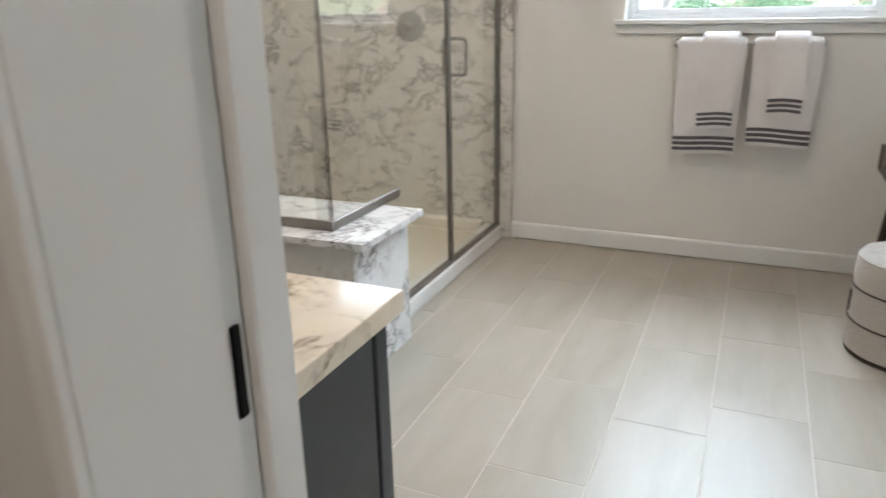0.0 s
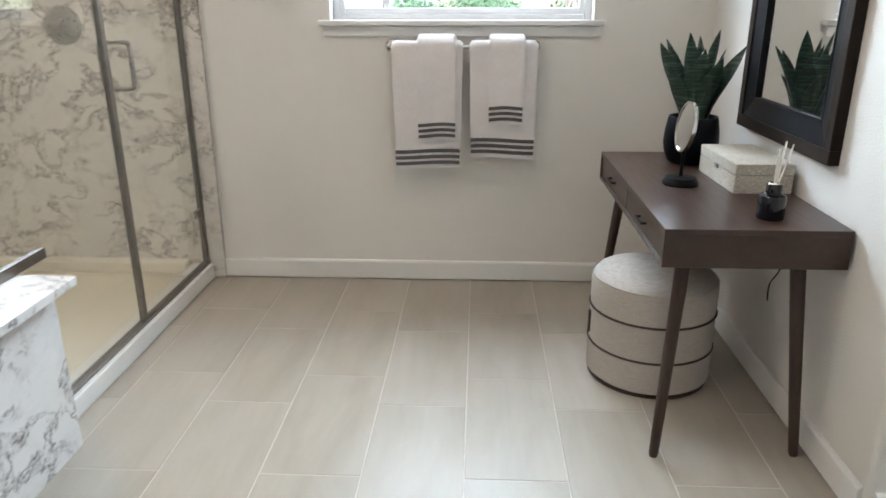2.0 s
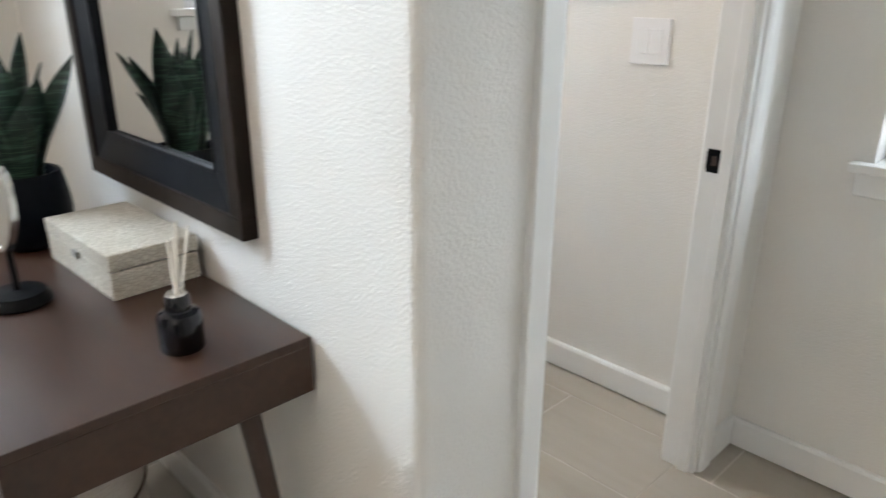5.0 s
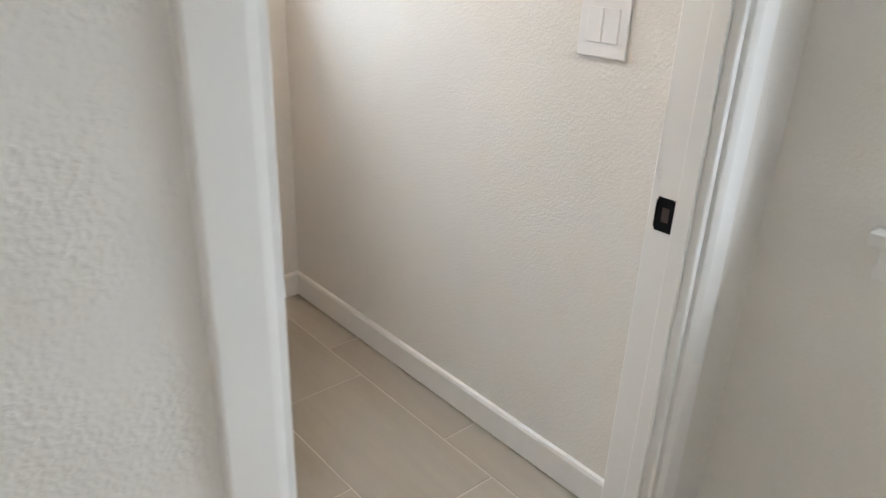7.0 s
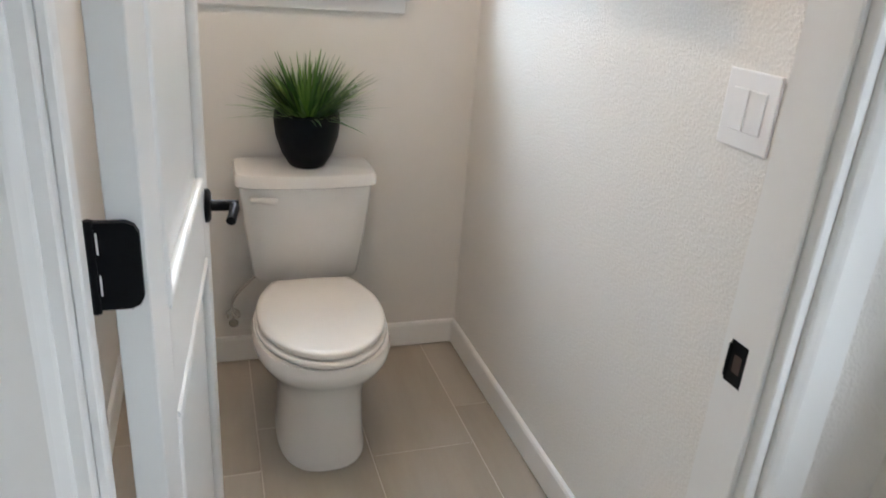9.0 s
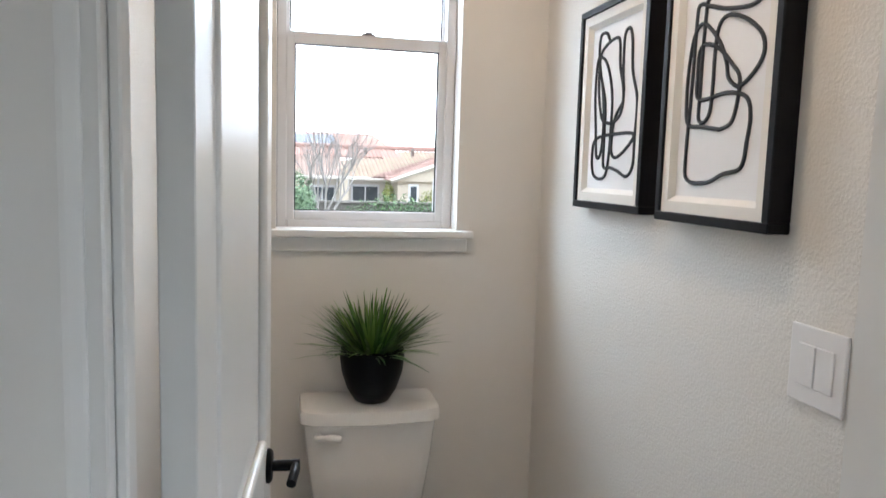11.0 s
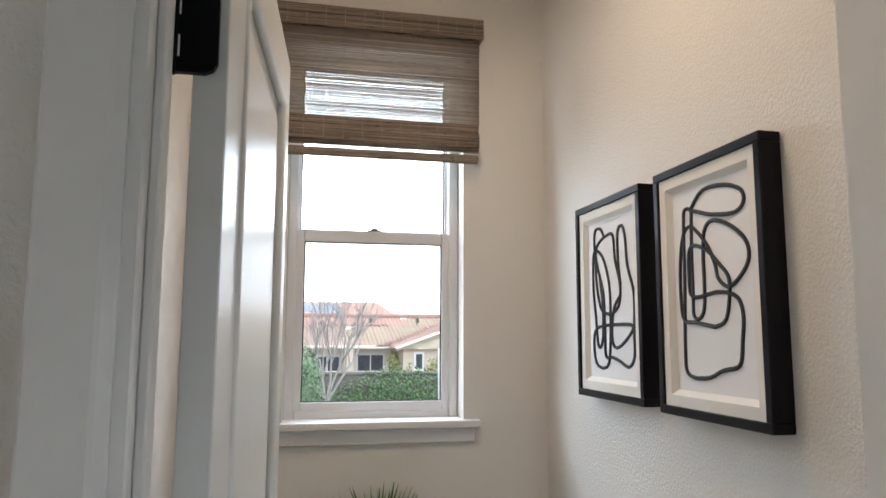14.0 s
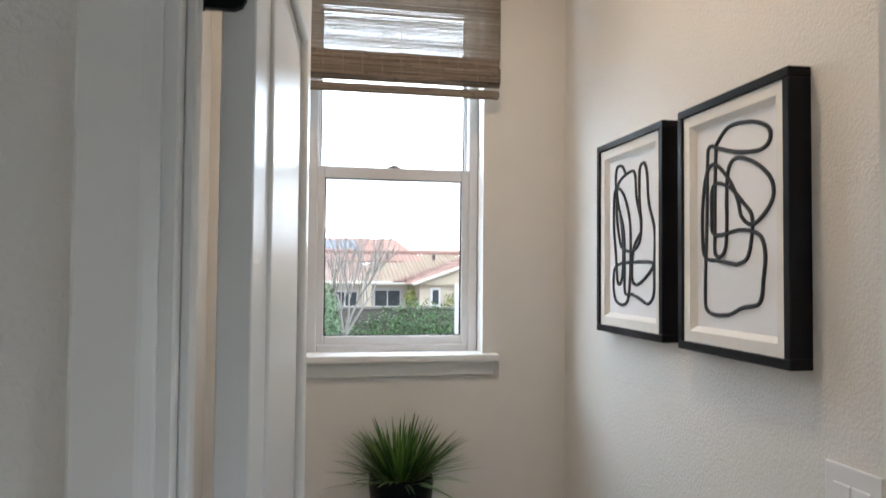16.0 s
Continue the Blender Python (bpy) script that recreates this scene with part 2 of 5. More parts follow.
# crocodile-embossed box
box_leather = material("box_leather", (0.55, 0.50, 0.42), 0.38)
_t, _b, _add, _link = nodes_of(box_leather)
_v = coords(box_leather, (1, 1, 1.8))
_vo = _add("TexVoronoi")
_vo.feature = "DISTANCE_TO_EDGE"
_vo.inputs["Scale"].default_value = 75
_link(_v, _vo.inputs["Vector"])
_e = ramp(box_leather, _vo.outputs["Distance"], (0.0, (0, 0, 0)), (0.16, (1, 1, 1)))
set_color(box_leather, mix(box_leather, _e, (0.40, 0.35, 0.28), ramp(box_leather, noise_tex(box_leather, _v, 9, 3), (0.3, (0.54, 0.49, 0.41)), (0.7, (0.66, 0.61, 0.53)))))
bump(box_leather, _e, 0.6, 0.0015)

# snake-plant leaf: dark with pale cross bands
snake_leaf = material("snake_leaf", (0.03, 0.08, 0.05), 0.36)
_v = coords(snake_leaf, (3, 3, 38))
_n1 = noise_tex(snake_leaf, _v, 1.8, 3, 0.6, 1.2)
set_color(snake_leaf, ramp(snake_leaf, _n1, (0.50, (0.007, 0.022, 0.016)), (0.64, (0.05, 0.10, 0.068))))
grass_blade = material("grass_blade", (0.06, 0.15, 0.03), 0.42)
_t, _b, _add, _link = nodes_of(grass_blade)
_g = _add("NewGeometry")
set_color(grass_blade, ramp(grass_blade, _g.outputs["Random Per Island"], (0.0, (0.010, 0.040, 0.012)), (0.5, (0.055, 0.155, 0.028)), (1.0, (0.25, 0.40, 0.10))))


def foliage(name, a, b_, c):
    m = material(name, b_, 0.6)
    t, b, add, link = nodes_of(m)
    g = add("NewGeometry")
    set_color(m, ramp(m, g.outputs["Random Per Island"], (0.0, a), (0.5, b_), (1.0, c)))
    return m


hedge_leaf = foliage("hedge_leaf", (0.04, 0.085, 0.04), (0.085, 0.17, 0.065), (0.15, 0.26, 0.10))
bush_leaf = foliage("bush_leaf", (0.09, 0.15, 0.09), (0.15, 0.24, 0.13), (0.22, 0.32, 0.18))
tree_leaf = foliage("tree_leaf", (0.10, 0.19, 0.10), (0.19, 0.33, 0.18), (0.30, 0.44, 0.27))
yellow_leaf = foliage("yellow_leaf", (0.14, 0.17, 0.04), (0.22, 0.25, 0.06), (0.30, 0.30, 0.10))
twig = mottled("twig", (0.26, 0.24, 0.225), (0.38, 0.36, 0.34), 8, 0.9)
stucco = mottled("stucco", (0.56, 0.48, 0.38), (0.62, 0.54, 0.44), 0.8, 0.9)
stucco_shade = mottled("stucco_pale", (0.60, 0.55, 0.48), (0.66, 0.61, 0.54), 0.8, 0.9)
stucco_white = mottled("stucco_white", (0.62, 0.62, 0.62), (0.70, 0.70, 0.70), 0.8, 0.9)
roof_tile = mottled("roof_tile", (0.33, 0.195, 0.16), (0.43, 0.28, 0.24), 1.6, 0.85)
roof_far = mottled("roof_far", (0.36, 0.20, 0.16), (0.46, 0.28, 0.23), 1.0, 0.9)
garden_block = mottled("garden_block", (0.12, 0.11, 0.10), (0.20, 0.18, 0.16), 2.0, 0.9)
hill_grass = mottled("hill_grass", (0.20, 0.22, 0.13), (0.28, 0.28, 0.18), 0.05, 0.95)
far_glass = mottled("far_glass", (0.05, 0.06, 0.07), (0.10, 0.11, 0.12), 2, 0.1)
solar_panel = mottled("solar_panel", (0.05, 0.07, 0.12), (0.08, 0.10, 0.16), 3, 0.2)

pane_glass = material("pane_glass", (1, 1, 1), 0.0)
_t, _b, _add, _link = nodes_of(pane_glass)
_b.inputs["Transmission Weight"].default_value = 1.0
_b.inputs["IOR"].default_value = 1.08
shower_glass = material("shower_glass", (0.93, 0.96, 0.94), 0.0)
_t, _b, _add, _link = nodes_of(shower_glass)
_b.inputs["Transmission Weight"].default_value = 1.0
_b.inputs["IOR"].default_value = 1.9
mirror_silver = material("mirror_silver", (0.90, 0.90, 0.89), 0.01, 1.0)
lamp_glow = material("lamp_glow", (1, 1, 1), 0.5)
_t, _b, _add, _link = nodes_of(lamp_glow)
_b.inputs["Emission Color"].default_value = (1.0, 0.80, 0.60, 1)
_b.inputs["Emission Strength"].default_value = 4.0
cloud_glow = material("cloud_glow", (0.9, 0.9, 0.9), 1.0)
_t, _b, _add, _link = nodes_of(cloud_glow)
_b.inputs["Emission Color"].default_value = (0.82, 0.92, 1.0, 1)
_b.inputs["Emission Strength"].default_value = 3.2


# ---- mesh tools ----
def mesh_of(bm, name, mat, smooth=None):
    me = bpy.data.meshes.new(name)
    bmesh.ops.recalc_face_normals(bm, faces=bm.faces)
    bm.to_mesh(me)
    bm.free()
    for m in (mat if isinstance(mat, (list, tuple)) else [mat]):
        me.materials.append(m)
    if smooth:
        me.polygons.foreach_set("use_smooth", [True] * len(me.polygons))
        if smooth < 180:
            me.set_sharp_from_angle(angle=radians(smooth))
    return me


def part(name, bm, mat, parent=None, label="", smooth=None):
    ob = new(name, mesh_of(bm, name, mat, smooth))
    if parent is not None:
        ob.parent = parent
    if label:
        ob["label"] = label
    return ob


def thing(name, m=None, label="", category="", group="", kind=""):
    ob = new(name)
    ob.empty_display_size = 0.05
    if m is not None:
        ob.matrix_world = m
    return tagged(ob, label, category, group, kind)


def box(x0, y0, z0, x1, y1, z1, bevel=0.0, seg=1, bm=None):
    b = bmesh.new()
    bmesh.ops.create_cube(b, size=1)
    bmesh.ops.transform(b, matrix=Matrix.Translation(((x0 + x1) / 2, (y0 + y1) / 2, (z0 + z1) / 2)) @ Matrix.Diagonal((x1 - x0, y1 - y0, z1 - z0, 1)), verts=b.verts)
    if bevel:
        bmesh.ops.bevel(b, geom=list(b.edges), offset=bevel, segments=seg, affect="EDGES", profile=0.6)
    return join(bm, b) if bm is not None else b


def join(a, b, m=None):
    if m is not None:
        bmesh.ops.transform(b, matrix=m, verts=b.verts)
    me = bpy.data.meshes.new("tmp")
    b.to_mesh(me)
    b.free()
    a.from_mesh(me)
    bpy.data.meshes.remove(me)
    return a


def lathe(profile, n=48, m=None, squash=(1, 1)):
    """A turned body: profile of (radius, height) from bottom to top."""
    b = bmesh.new()
    rings = []
    for r, z in profile:
        rings.append([b.verts.new((r * math.cos(2 * math.pi * k / n) * squash[0], r * math.sin(2 * math.pi * k / n) * squash[1], z)) for k in range(n)] if r > 1e-6 else [b.verts.new((0, 0, z))])
    for a, c in zip(rings, rings[1:]):
        for k in range(n):
            q = [a[k % len(a)], a[(k + 1) % len(a)], c[(k + 1) % len(c)], c[k % len(c)]]
            u = []
            for v in q:
                if v not in u:
                    u.append(v)
            if len(u) > 2:
                b.faces.new(u)
    for r in (rings[0], rings[-1]):
        if len(r) > 2:
            b.faces.new(r)
    if m is not None:
        bmesh.ops.transform(b, matrix=m, verts=b.verts)
    return b


def tube(points, radius, n=8, bm=None, flat=1.0, closed=False, up=(0, 0, 1)):
    """A rod along points; radius may be a list."""
    b = bm if bm is not None else bmesh.new()
    pts = [Vector(p) for p in points]
    rad = radius if isinstance(radius, (list, tuple)) else [radius] * len(pts)
    rings = []
    side = None
    for i, p in enumerate(pts):
        a = pts[(i - 1) % len(pts)] if (i or closed) else p
        c = pts[(i + 1) % len(pts)] if (i + 1 < len(pts) or closed) else p
        d = (c - a).normalized()
        u = Vector(up)
        if abs(d.dot(u)) > 0.98:
            u = Vector((1, 0, 0)) if abs(d.x) < 0.9 else Vector((0, 1, 0))
        s = d.cross(u).normalized()
        if side is not None and s.dot(side) < 0:
            s = -s
        side = s
        w = s.cross(d).normalized()
        rings.append([b.verts.new(p + (s * math.cos(2 * math.pi * k / n) + w * math.sin(2 * math.pi * k / n) * flat) * rad[i]) for k in range(n)])
    for a, c in zip(rings, rings[1:] + ([rings[0]] if closed else [])):
        for k in range(n):
            b.faces.new((a[k], a[(k + 1) % n], c[(k + 1) % n], c[k]))
    if not closed:
        b.faces.new(rings[0][::-1])
        b.faces.new(rings[-1])
    return b


def arc_smooth(ctrl, steps=8, closed=True):
    """A Catmull-Rom curve through a few control points."""
    c = [Vector(p) for p in ctrl]
    n = len(c)
    out = []
    for i in range(n if closed else n - 1):
        p0, p1, p2, p3 = (c[(i + k - 1) % n] if closed else c[min(max(i + k - 1, 0), n - 1)] for k in range(4))
        for s in range(steps):
            t = s / steps
            out.append(0.5 * (2 * p1 + (p2 - p0) * t + (2 * p0 - 5 * p1 + 4 * p2 - p3) * t * t + (3 * p1 - p0 - 3 * p2 + p3) * t ** 3))
    if not closed:
        out.append(c[-1])
    return out


def extrude_profile(profile, a, b_, bm=None):
    """A profile of (out, up) pairs swept from a to b; out is to the right of the way."""
    b = bm if bm is not None else bmesh.new()
    a, b_ = Vector(a), Vector(b_)
    d = (b_ - a).normalized()
    if abs(d.z) > 0.9:
        o, u = Vector((1, 0, 0)), Vector((0, 1, 0))
    else:
        o, u = d.cross(Vector((0, 0, 1))), Vector((0, 0, 1))
    r = [[b.verts.new(p + o * x + u * z) for x, z in profile] for p in (a, b_)]
    n = len(profile)
    for k in range(n):
        b.faces.new((r[0][k], r[0][(k + 1) % n], r[1][(k + 1) % n], r[1][k]))
    b.faces.new(r[0][::-1])
    b.faces.new(r[1])
    return b


def wall(name, x0, y0, x1, y1, z0, z1, openings=(), axis="x", mat=None):
    """A wall block along axis, with openings (a0, a1, b0, b1) cut through it."""
    b = bmesh.new()
    lo, hi = (x0, x1) if axis == "x" else (y0, y1)
    us = sorted({lo, hi, *[o[0] for o in openings], *[o[1] for o in openings]})
    vs = sorted({z0, z1, *[o[2] for o in openings], *[o[3] for o in openings]})
    solid = {}
    for i in range(len(us) - 1):
        for j in range(len(vs) - 1):
            u, v = (us[i] + us[i + 1]) / 2, (vs[j] + vs[j + 1]) / 2
            solid[i, j] = not any(o[0] < u < o[1] and o[2] < v < o[3] for o in openings)
    t = (y0, y1) if axis == "x" else (x0, x1)
    cache = {}

    def vert(i, j, k):
        if (i, j, k) not in cache:
            p = (us[i], t[k], vs[j]) if axis == "x" else (t[k], us[i], vs[j])
            cache[i, j, k] = b.verts.new(p)
        return cache[i, j, k]

    for (i, j), s in solid.items():
        if not s:
            continue
        for k in (0, 1):
            b.faces.new((vert(i, j, k), vert(i + 1, j, k), vert(i + 1, j + 1, k), vert(i, j + 1, k)))
        for di, dj, e in ((-1, 0, ((i, j), (i, j + 1))), (1, 0, ((i + 1, j), (i + 1, j + 1))), (0, -1, ((i, j), (i + 1, j))), (0, 1, ((i, j + 1), (i + 1, j + 1)))):
            if not solid.get((i + di, j + dj), False):
                (a, c), (d, f) = e
                b.faces.new((vert(a, c, 0), vert(d, f, 0), vert(d, f, 1), vert(a, c, 1)))
    return tagged(part(name, b, mat or wall_paint), kind="structure")


# ---- structure ----
H = 2.98
XL, XM, XW, XS = -2.90, 1.10, 2.458, 2.458
WT = 0.10
YE, YD, YI = 3.76, 1.945, 0.20
tagged(part("ground_outside", box(-300, -300, -1.6, 300, 400, -1.4), dirt_ground), "bare brown garden soil outside the windows", "ground", kind="structure")
WIN_B, WIN_W = (-0.690, 0.545, 1.302, 2.60), (1.538, 2.152, 1.338, 2.645)
tagged(wall("wall_north", XL - 0.15, YE, 3.0, YE + 0.17, -0.2, H + 0.15, (WIN_B, WIN_W), mat=wall_smooth), "warm off-white textured wall with two windows", "wall")
tagged(wall("wall_west", XL - 0.15, -3.2, XL, YE, -0.2, H + 0.15, axis="y"), "warm off-white textured wall", "wall")
wp = wall("wall_mirror", XM, YD, XM + 0.115, YE, -0.2, H + 0.15, axis="y")
tagged(wp, "off-white orange-peel partition with a rounded corner", "wall")
# rounded end of the partition
_bm = bmesh.new()
_bm.from_mesh(wp.data)
_ed = [e for e in _bm.edges if all(abs(v.co.x - XM) < 1e-4 and abs(v.co.y - YD) < 1e-4 for v in e.verts)]
bmesh.ops.bevel(_bm, geom=_ed, offset=0.022, segments=5, affect="EDGES", profile=0.5)
_bm.to_mesh(wp.data)
_bm.free()
DOOR = (1.418, 2.232, -0.2, 2.215)
tagged(wall("wall_wc_door", XM + 0.115, YD, XW + 0.15, YD + WT, -0.2, H + 0.15, (DOOR,)), "off-white wall with a cased door opening", "wall")
tagged(wall("wall_wc_east", XW, YD + WT, XW + 0.15, YE, -0.2, H + 0.15, axis="y"), "off-white orange-peel wall of the toilet room", "wall")
WIN_S = (0.80, 1.70, 0.965, 1.80)
tagged(wall("wall_east", XS, -0.0, XS + 0.17, YD, -0.2, H + 0.15, (WIN_S,), axis="y"), "off-white wall with a side window", "wall")
ENTRY = (-0.62, 0.46, -0.2, 2.2)
tagged(wall("wall_entry", XL, -0.05, XS, YI, -0.2, H + 0.15, (ENTRY,)), "off-white wall with the entry opening", "wall")
tagged(wall("wall_hall_south", XL - 0.15, -3.35, 3.0, -3.2, -0.2, H + 0.15), "plain off-white wall of the hall", "wall")
tagged(wall("wall_hall_east", 2.7, -3.2, 2.85, 0.0, -0.2, H + 0.15, axis="y"), "plain off-white wall of the hall", "wall")
tagged(part("ceiling", box(XL - 0.15, -3.35, H, 3.0, YE + 0.17, H + 0.12), ceiling_paint), "off-white painted ceiling", "ceiling", kind="structure")
floor = tagged(part("floor", box(XL - 0.15, -3.35, -0.12, 3.0, YE + 0.17, -0.0014), grout), "beige rectangular floor tiles laid with staggered joints", "floor", kind="structure")

# baseboards with an eased top edge
BB = [(0, 0.007), (0.015, 0.007), (0.015, 0.094), (0.011, 0.103), (0.005, 0.105), (0, 0.105)]


def baseboard(a, b_):
    return tagged(part("baseboard", extrude_profile(BB, a, b_), trim_paint), "white painted baseboard", "baseboard", kind="structure")


baseboard((-1.315, YE, 0), (XM, YE, 0))
baseboard((XM, YE - 0.015, 0), (XM, YD + 0.02, 0))
baseboard((XM + 0.02, YD, 0), (1.352, YD, 0))
baseboard((2.31, YD, 0), (XS, YD, 0))
baseboard((XS, YD - 0.015, 0), (XS, YI, 0))
baseboard((XM + 0.115, YE, 0), (XW, YE, 0))
baseboard((XW, YE - 0.015, 0), (XW, YD + 0.2, 0))
baseboard((XM + 0.115, YD + 0.13, 0), (XM + 0.115, YE - 0.015, 0))
baseboard((XS, YI, 0), (0.46, YI, 0))

# ---- windows ----
def window(name, x0, x1, z0, z1, hung, label):
    w = tagged(new(name), label, "window", kind="structure")
    y = YE + 0.085
    f = bmesh.new()
    for a in ((x0, z0, x0 + 0.035, z1), (x1 - 0.035, z0, x1, z1), (x0 + 0.035, z0, x1 - 0.035, z0 + 0.03), (x0 + 0.035, z1 - 0.035, x1 - 0.035, z1)):
        box(a[0], y, a[1], a[2], y + 0.07, a[3], 0.004, 1, f)
    part("window_frame", f, vinyl, w)
    mid = z0 + 0.646 if hung else z1 - 0.035

    def sash(nm, u0, u1, v0, v1, d, wd):
        s = bmesh.new()
        for a in ((u0, v0, u0 + wd, v1), (u1 - wd, v0, u1, v1), (u0 + wd, v0, u1 - wd, v0 + wd), (u0 + wd, v1 - wd, u1 - wd, v1)):
            box(a[0], d, a[1], a[2], d + 0.032, a[3], 0.003, 1, s)
        o = part(nm, s, vinyl, w)
        p = part("pane", box(u0 + wd - 0.004, d + 0.013, v0 + wd - 0.004, u1 - wd + 0.004, d + 0.019, v1 - wd + 0.004), pane_glass, o)
        p.visible_shadow = False
        if not hung:
            return o
        g = bmesh.new()
        for a in ((u0 + wd, v0 + wd, u0 + wd + 0.004, v1 - wd), (u1 - wd - 0.004, v0 + wd, u1 - wd, v1 - wd), (u0 + wd, v0 + wd, u1 - wd, v0 + wd + 0.003), (u0 + wd, v1 - wd - 0.004, u1 - wd, v1 - wd)):
            box(a[0], d + 0.006, a[1], a[2], d + 0.012, a[3], 0, 1, g)
        part("gasket", g, black_metal, o)
        return o

    if hung:
        sash("lower_sash", x0 + 0.018, x1 - 0.018, z0 + 0.018, mid + 0.016, y + 0.006, 0.042)
        sash("upper_sash", x0 + 0.018, x1 - 0.018, mid - 0.006, z1 - 0.018, y + 0.040, 0.026)
        lk = box((x0 + x1) / 2 - 0.024, y + 0.004, mid + 0.016, (x0 + x1) / 2 + 0.024, y + 0.022, mid + 0.022, 0.002)
        box((x0 + x1) / 2 - 0.012, y - 0.004, mid + 0.021, (x0 + x1) / 2 + 0.012, y + 0.010, mid + 0.027, 0.002, 1, lk)
        part("sash_lock", lk, nickel, w, "small metal sash lock")
    else:
        sash("sash", x0 + 0.018, x1 - 0.018, z0 + 0.018, z1 - 0.018, y + 0.006, 0.04)
    s = box(x0 - 0.052, YE - 0.042, z0 - 0.020, x1 + 0.052, YE, z0 + 0.004, 0.004, 2)
    box(x0 + 0.002, YE - 0.002, z0 - 0.020, x1 - 0.002, y - 0.002, z0 + 0.004, 0, 1, s)
    part("window_sill", s, trim_paint, w)
    part("apron", box(x0 - 0.035, YE - 0.016, z0 - 0.070, x1 + 0.035, YE + 0.002, z0 - 0.022, 0.003), trim_paint, w)
    return w


window("window_1", *WIN_B, False, "white vinyl picture window above the towel bar")
window("window_2", *WIN_W, True, "white vinyl hung window above the toilet")
_w3 = tagged(new("window_3"), "white window in the side wall, its sill just in view", "window", kind="structure")
_f = bmesh.new()
for _a in ((WIN_S[0], WIN_S[2], WIN_S[0] + 0.06, WIN_S[3]), (WIN_S[1] - 0.06, WIN_S[2], WIN_S[1], WIN_S[3]), (WIN_S[0] + 0.06, WIN_S[2], WIN_S[1] - 0.06, WIN_S[2] + 0.06), (WIN_S[0] + 0.06, WIN_S[3] - 0.06, WIN_S[1] - 0.06, WIN_S[3])):
    box(XS + 0.09, _a[0], _a[1], XS + 0.15, _a[2], _a[3], 0.003, 1, _f)
part("window_frame", _f, vinyl, _w3)
_s = box(XS - 0.042, WIN_S[0] - 0.05, WIN_S[2] - 0.02, XS, WIN_S[1] + 0.05, WIN_S[2] + 0.004, 0.004, 2)
box(XS - 0.002, WIN_S[0] + 0.002, WIN_S[2] - 0.02, XS + 0.088, WIN_S[1] - 0.002, WIN_S[2] + 0.004, 0, 1, _s)
part("window_sill", _s, trim_paint, _w3)
part("apron", box(XS - 0.016, WIN_S[0] - 0.035, WIN_S[2] - 0.085, XS + 0.002, WIN_S[1] + 0.035, WIN_S[2] - 0.022, 0.003), trim_paint, _w3)

# ---- cased openings ----
CAS = [(0, 0), (0.066, 0), (0.066, -0.014), (0.063, -0.017), (0.014, -0.017), (0.010, -0.0155), (0.002, -0.011), (0, -0.009)]


def casing(name, x, y, side, top, label):
    b = bmesh.new()
    r = [[b.verts.new((x + side * o, y + d, z)) for o, d in CAS] for z in (0, top)]
    n = len(CAS)
    for k in range(n):
        b.faces.new((r[0][k], r[0][(k + 1) % n], r[1][(k + 1) % n], r[1][k]))
    b.faces.new(r[0])
    b.faces.new(r[1])
    return tagged(part(name, b, trim_paint), label, "door trim", kind="structure")


casing("trim_wc_left", 1.4225, YD, -1, 2.285, "white moulded door casing")
casing("trim_wc_right", 2.238, YD, 1, 2.285, "white moulded door casing")
tagged(part("trim_wc_head", box(1.4225, YD - 0.017, 2.22, 2.238, YD, 2.285, 0.003), trim_paint), "white moulded door casing", "door trim", kind="structure")
jl = tagged(part("jamb_wc_left", box(1.419, YD - 0.003, 0, 1.436, YD + WT + 0.003, 2.202, 0.002), trim_paint), "white door jamb", "door jamb", kind="structure")
part("stop", box(1.436, YD + 0.018, 0, 1.446, YD + 0.050, 2.202, 0.002), trim_paint, jl)
jr = tagged(part("jamb_wc_right", box(2.218, YD - 0.003, 0, 2.234, YD + WT + 0.003, 2.202, 0.002), trim_paint), "white door jamb with a black strike plate", "door jamb", kind="structure")
part("stop", box(2.208, YD + 0.014, 0, 2.218, YD + 0.046, 2.202, 0.002), trim_paint, jr)
_st = box(2.2165, YD + 0.052, 0.928, 2.2185, YD + 0.086, 0.991, 0.0006)
box(2.2145, YD + 0.082, 0.934, 2.2185, YD + 0.0875, 0.985, 0.0006, 1, _st)
stp = part("strike_plate", _st, black_metal, jr, "black metal strike plate")
part("latch_hole", box(2.2158, YD + 0.060, 0.947, 2.2168, YD + 0.074, 0.973), leg_wood, stp)
tagged(part("jamb_wc_head", box(1.436, YD - 0.003, 2.188, 2.218, YD + WT + 0.003, 2.202, 0.002), trim_paint), "white door jamb", "door jamb", kind="structure")
tagged(part("trim_wc_inner", box(2.24, YD + WT, 0, 2.305, YD + WT + 0.016, 2.285, 0.003), trim_paint), "white door casing inside the toilet room", "door trim", kind="structure")

# entry: split jamb of a pocket door
ej = tagged(part("jamb_entry", box(-0.63, 0.148, 0, -0.405, YI + 0.004, 2.2, 0.003), trim_paint), "white split jamb of the pocket door", "door jamb", kind="structure")
part("jamb_board", box(-0.63, -0.054, 0, -0.405, 0.108, 2.2, 0.003), trim_paint, ej)
pd = thing("pocket_door", None, "white pocket door pushed back into its slot", "door")
part("leaf", box(-0.60, 0.112, 0.01, -0.417, 0.145, 2.19, 0.003), door_paint, pd)
part("edge_pull", box(-0.420, 0.1215, 1.005, -0.4135, 0.1355, 1.103, 0.003, 2), black_metal, pd, "black metal edge pull")
casing("trim_entry_left", -0.405, -0.054, -1, 2.27, "white moulded door casing of the entry")
casing("trim_entry_right", 0.46, -0.05, 1, 2.27, "white moulded door casing of the entry")
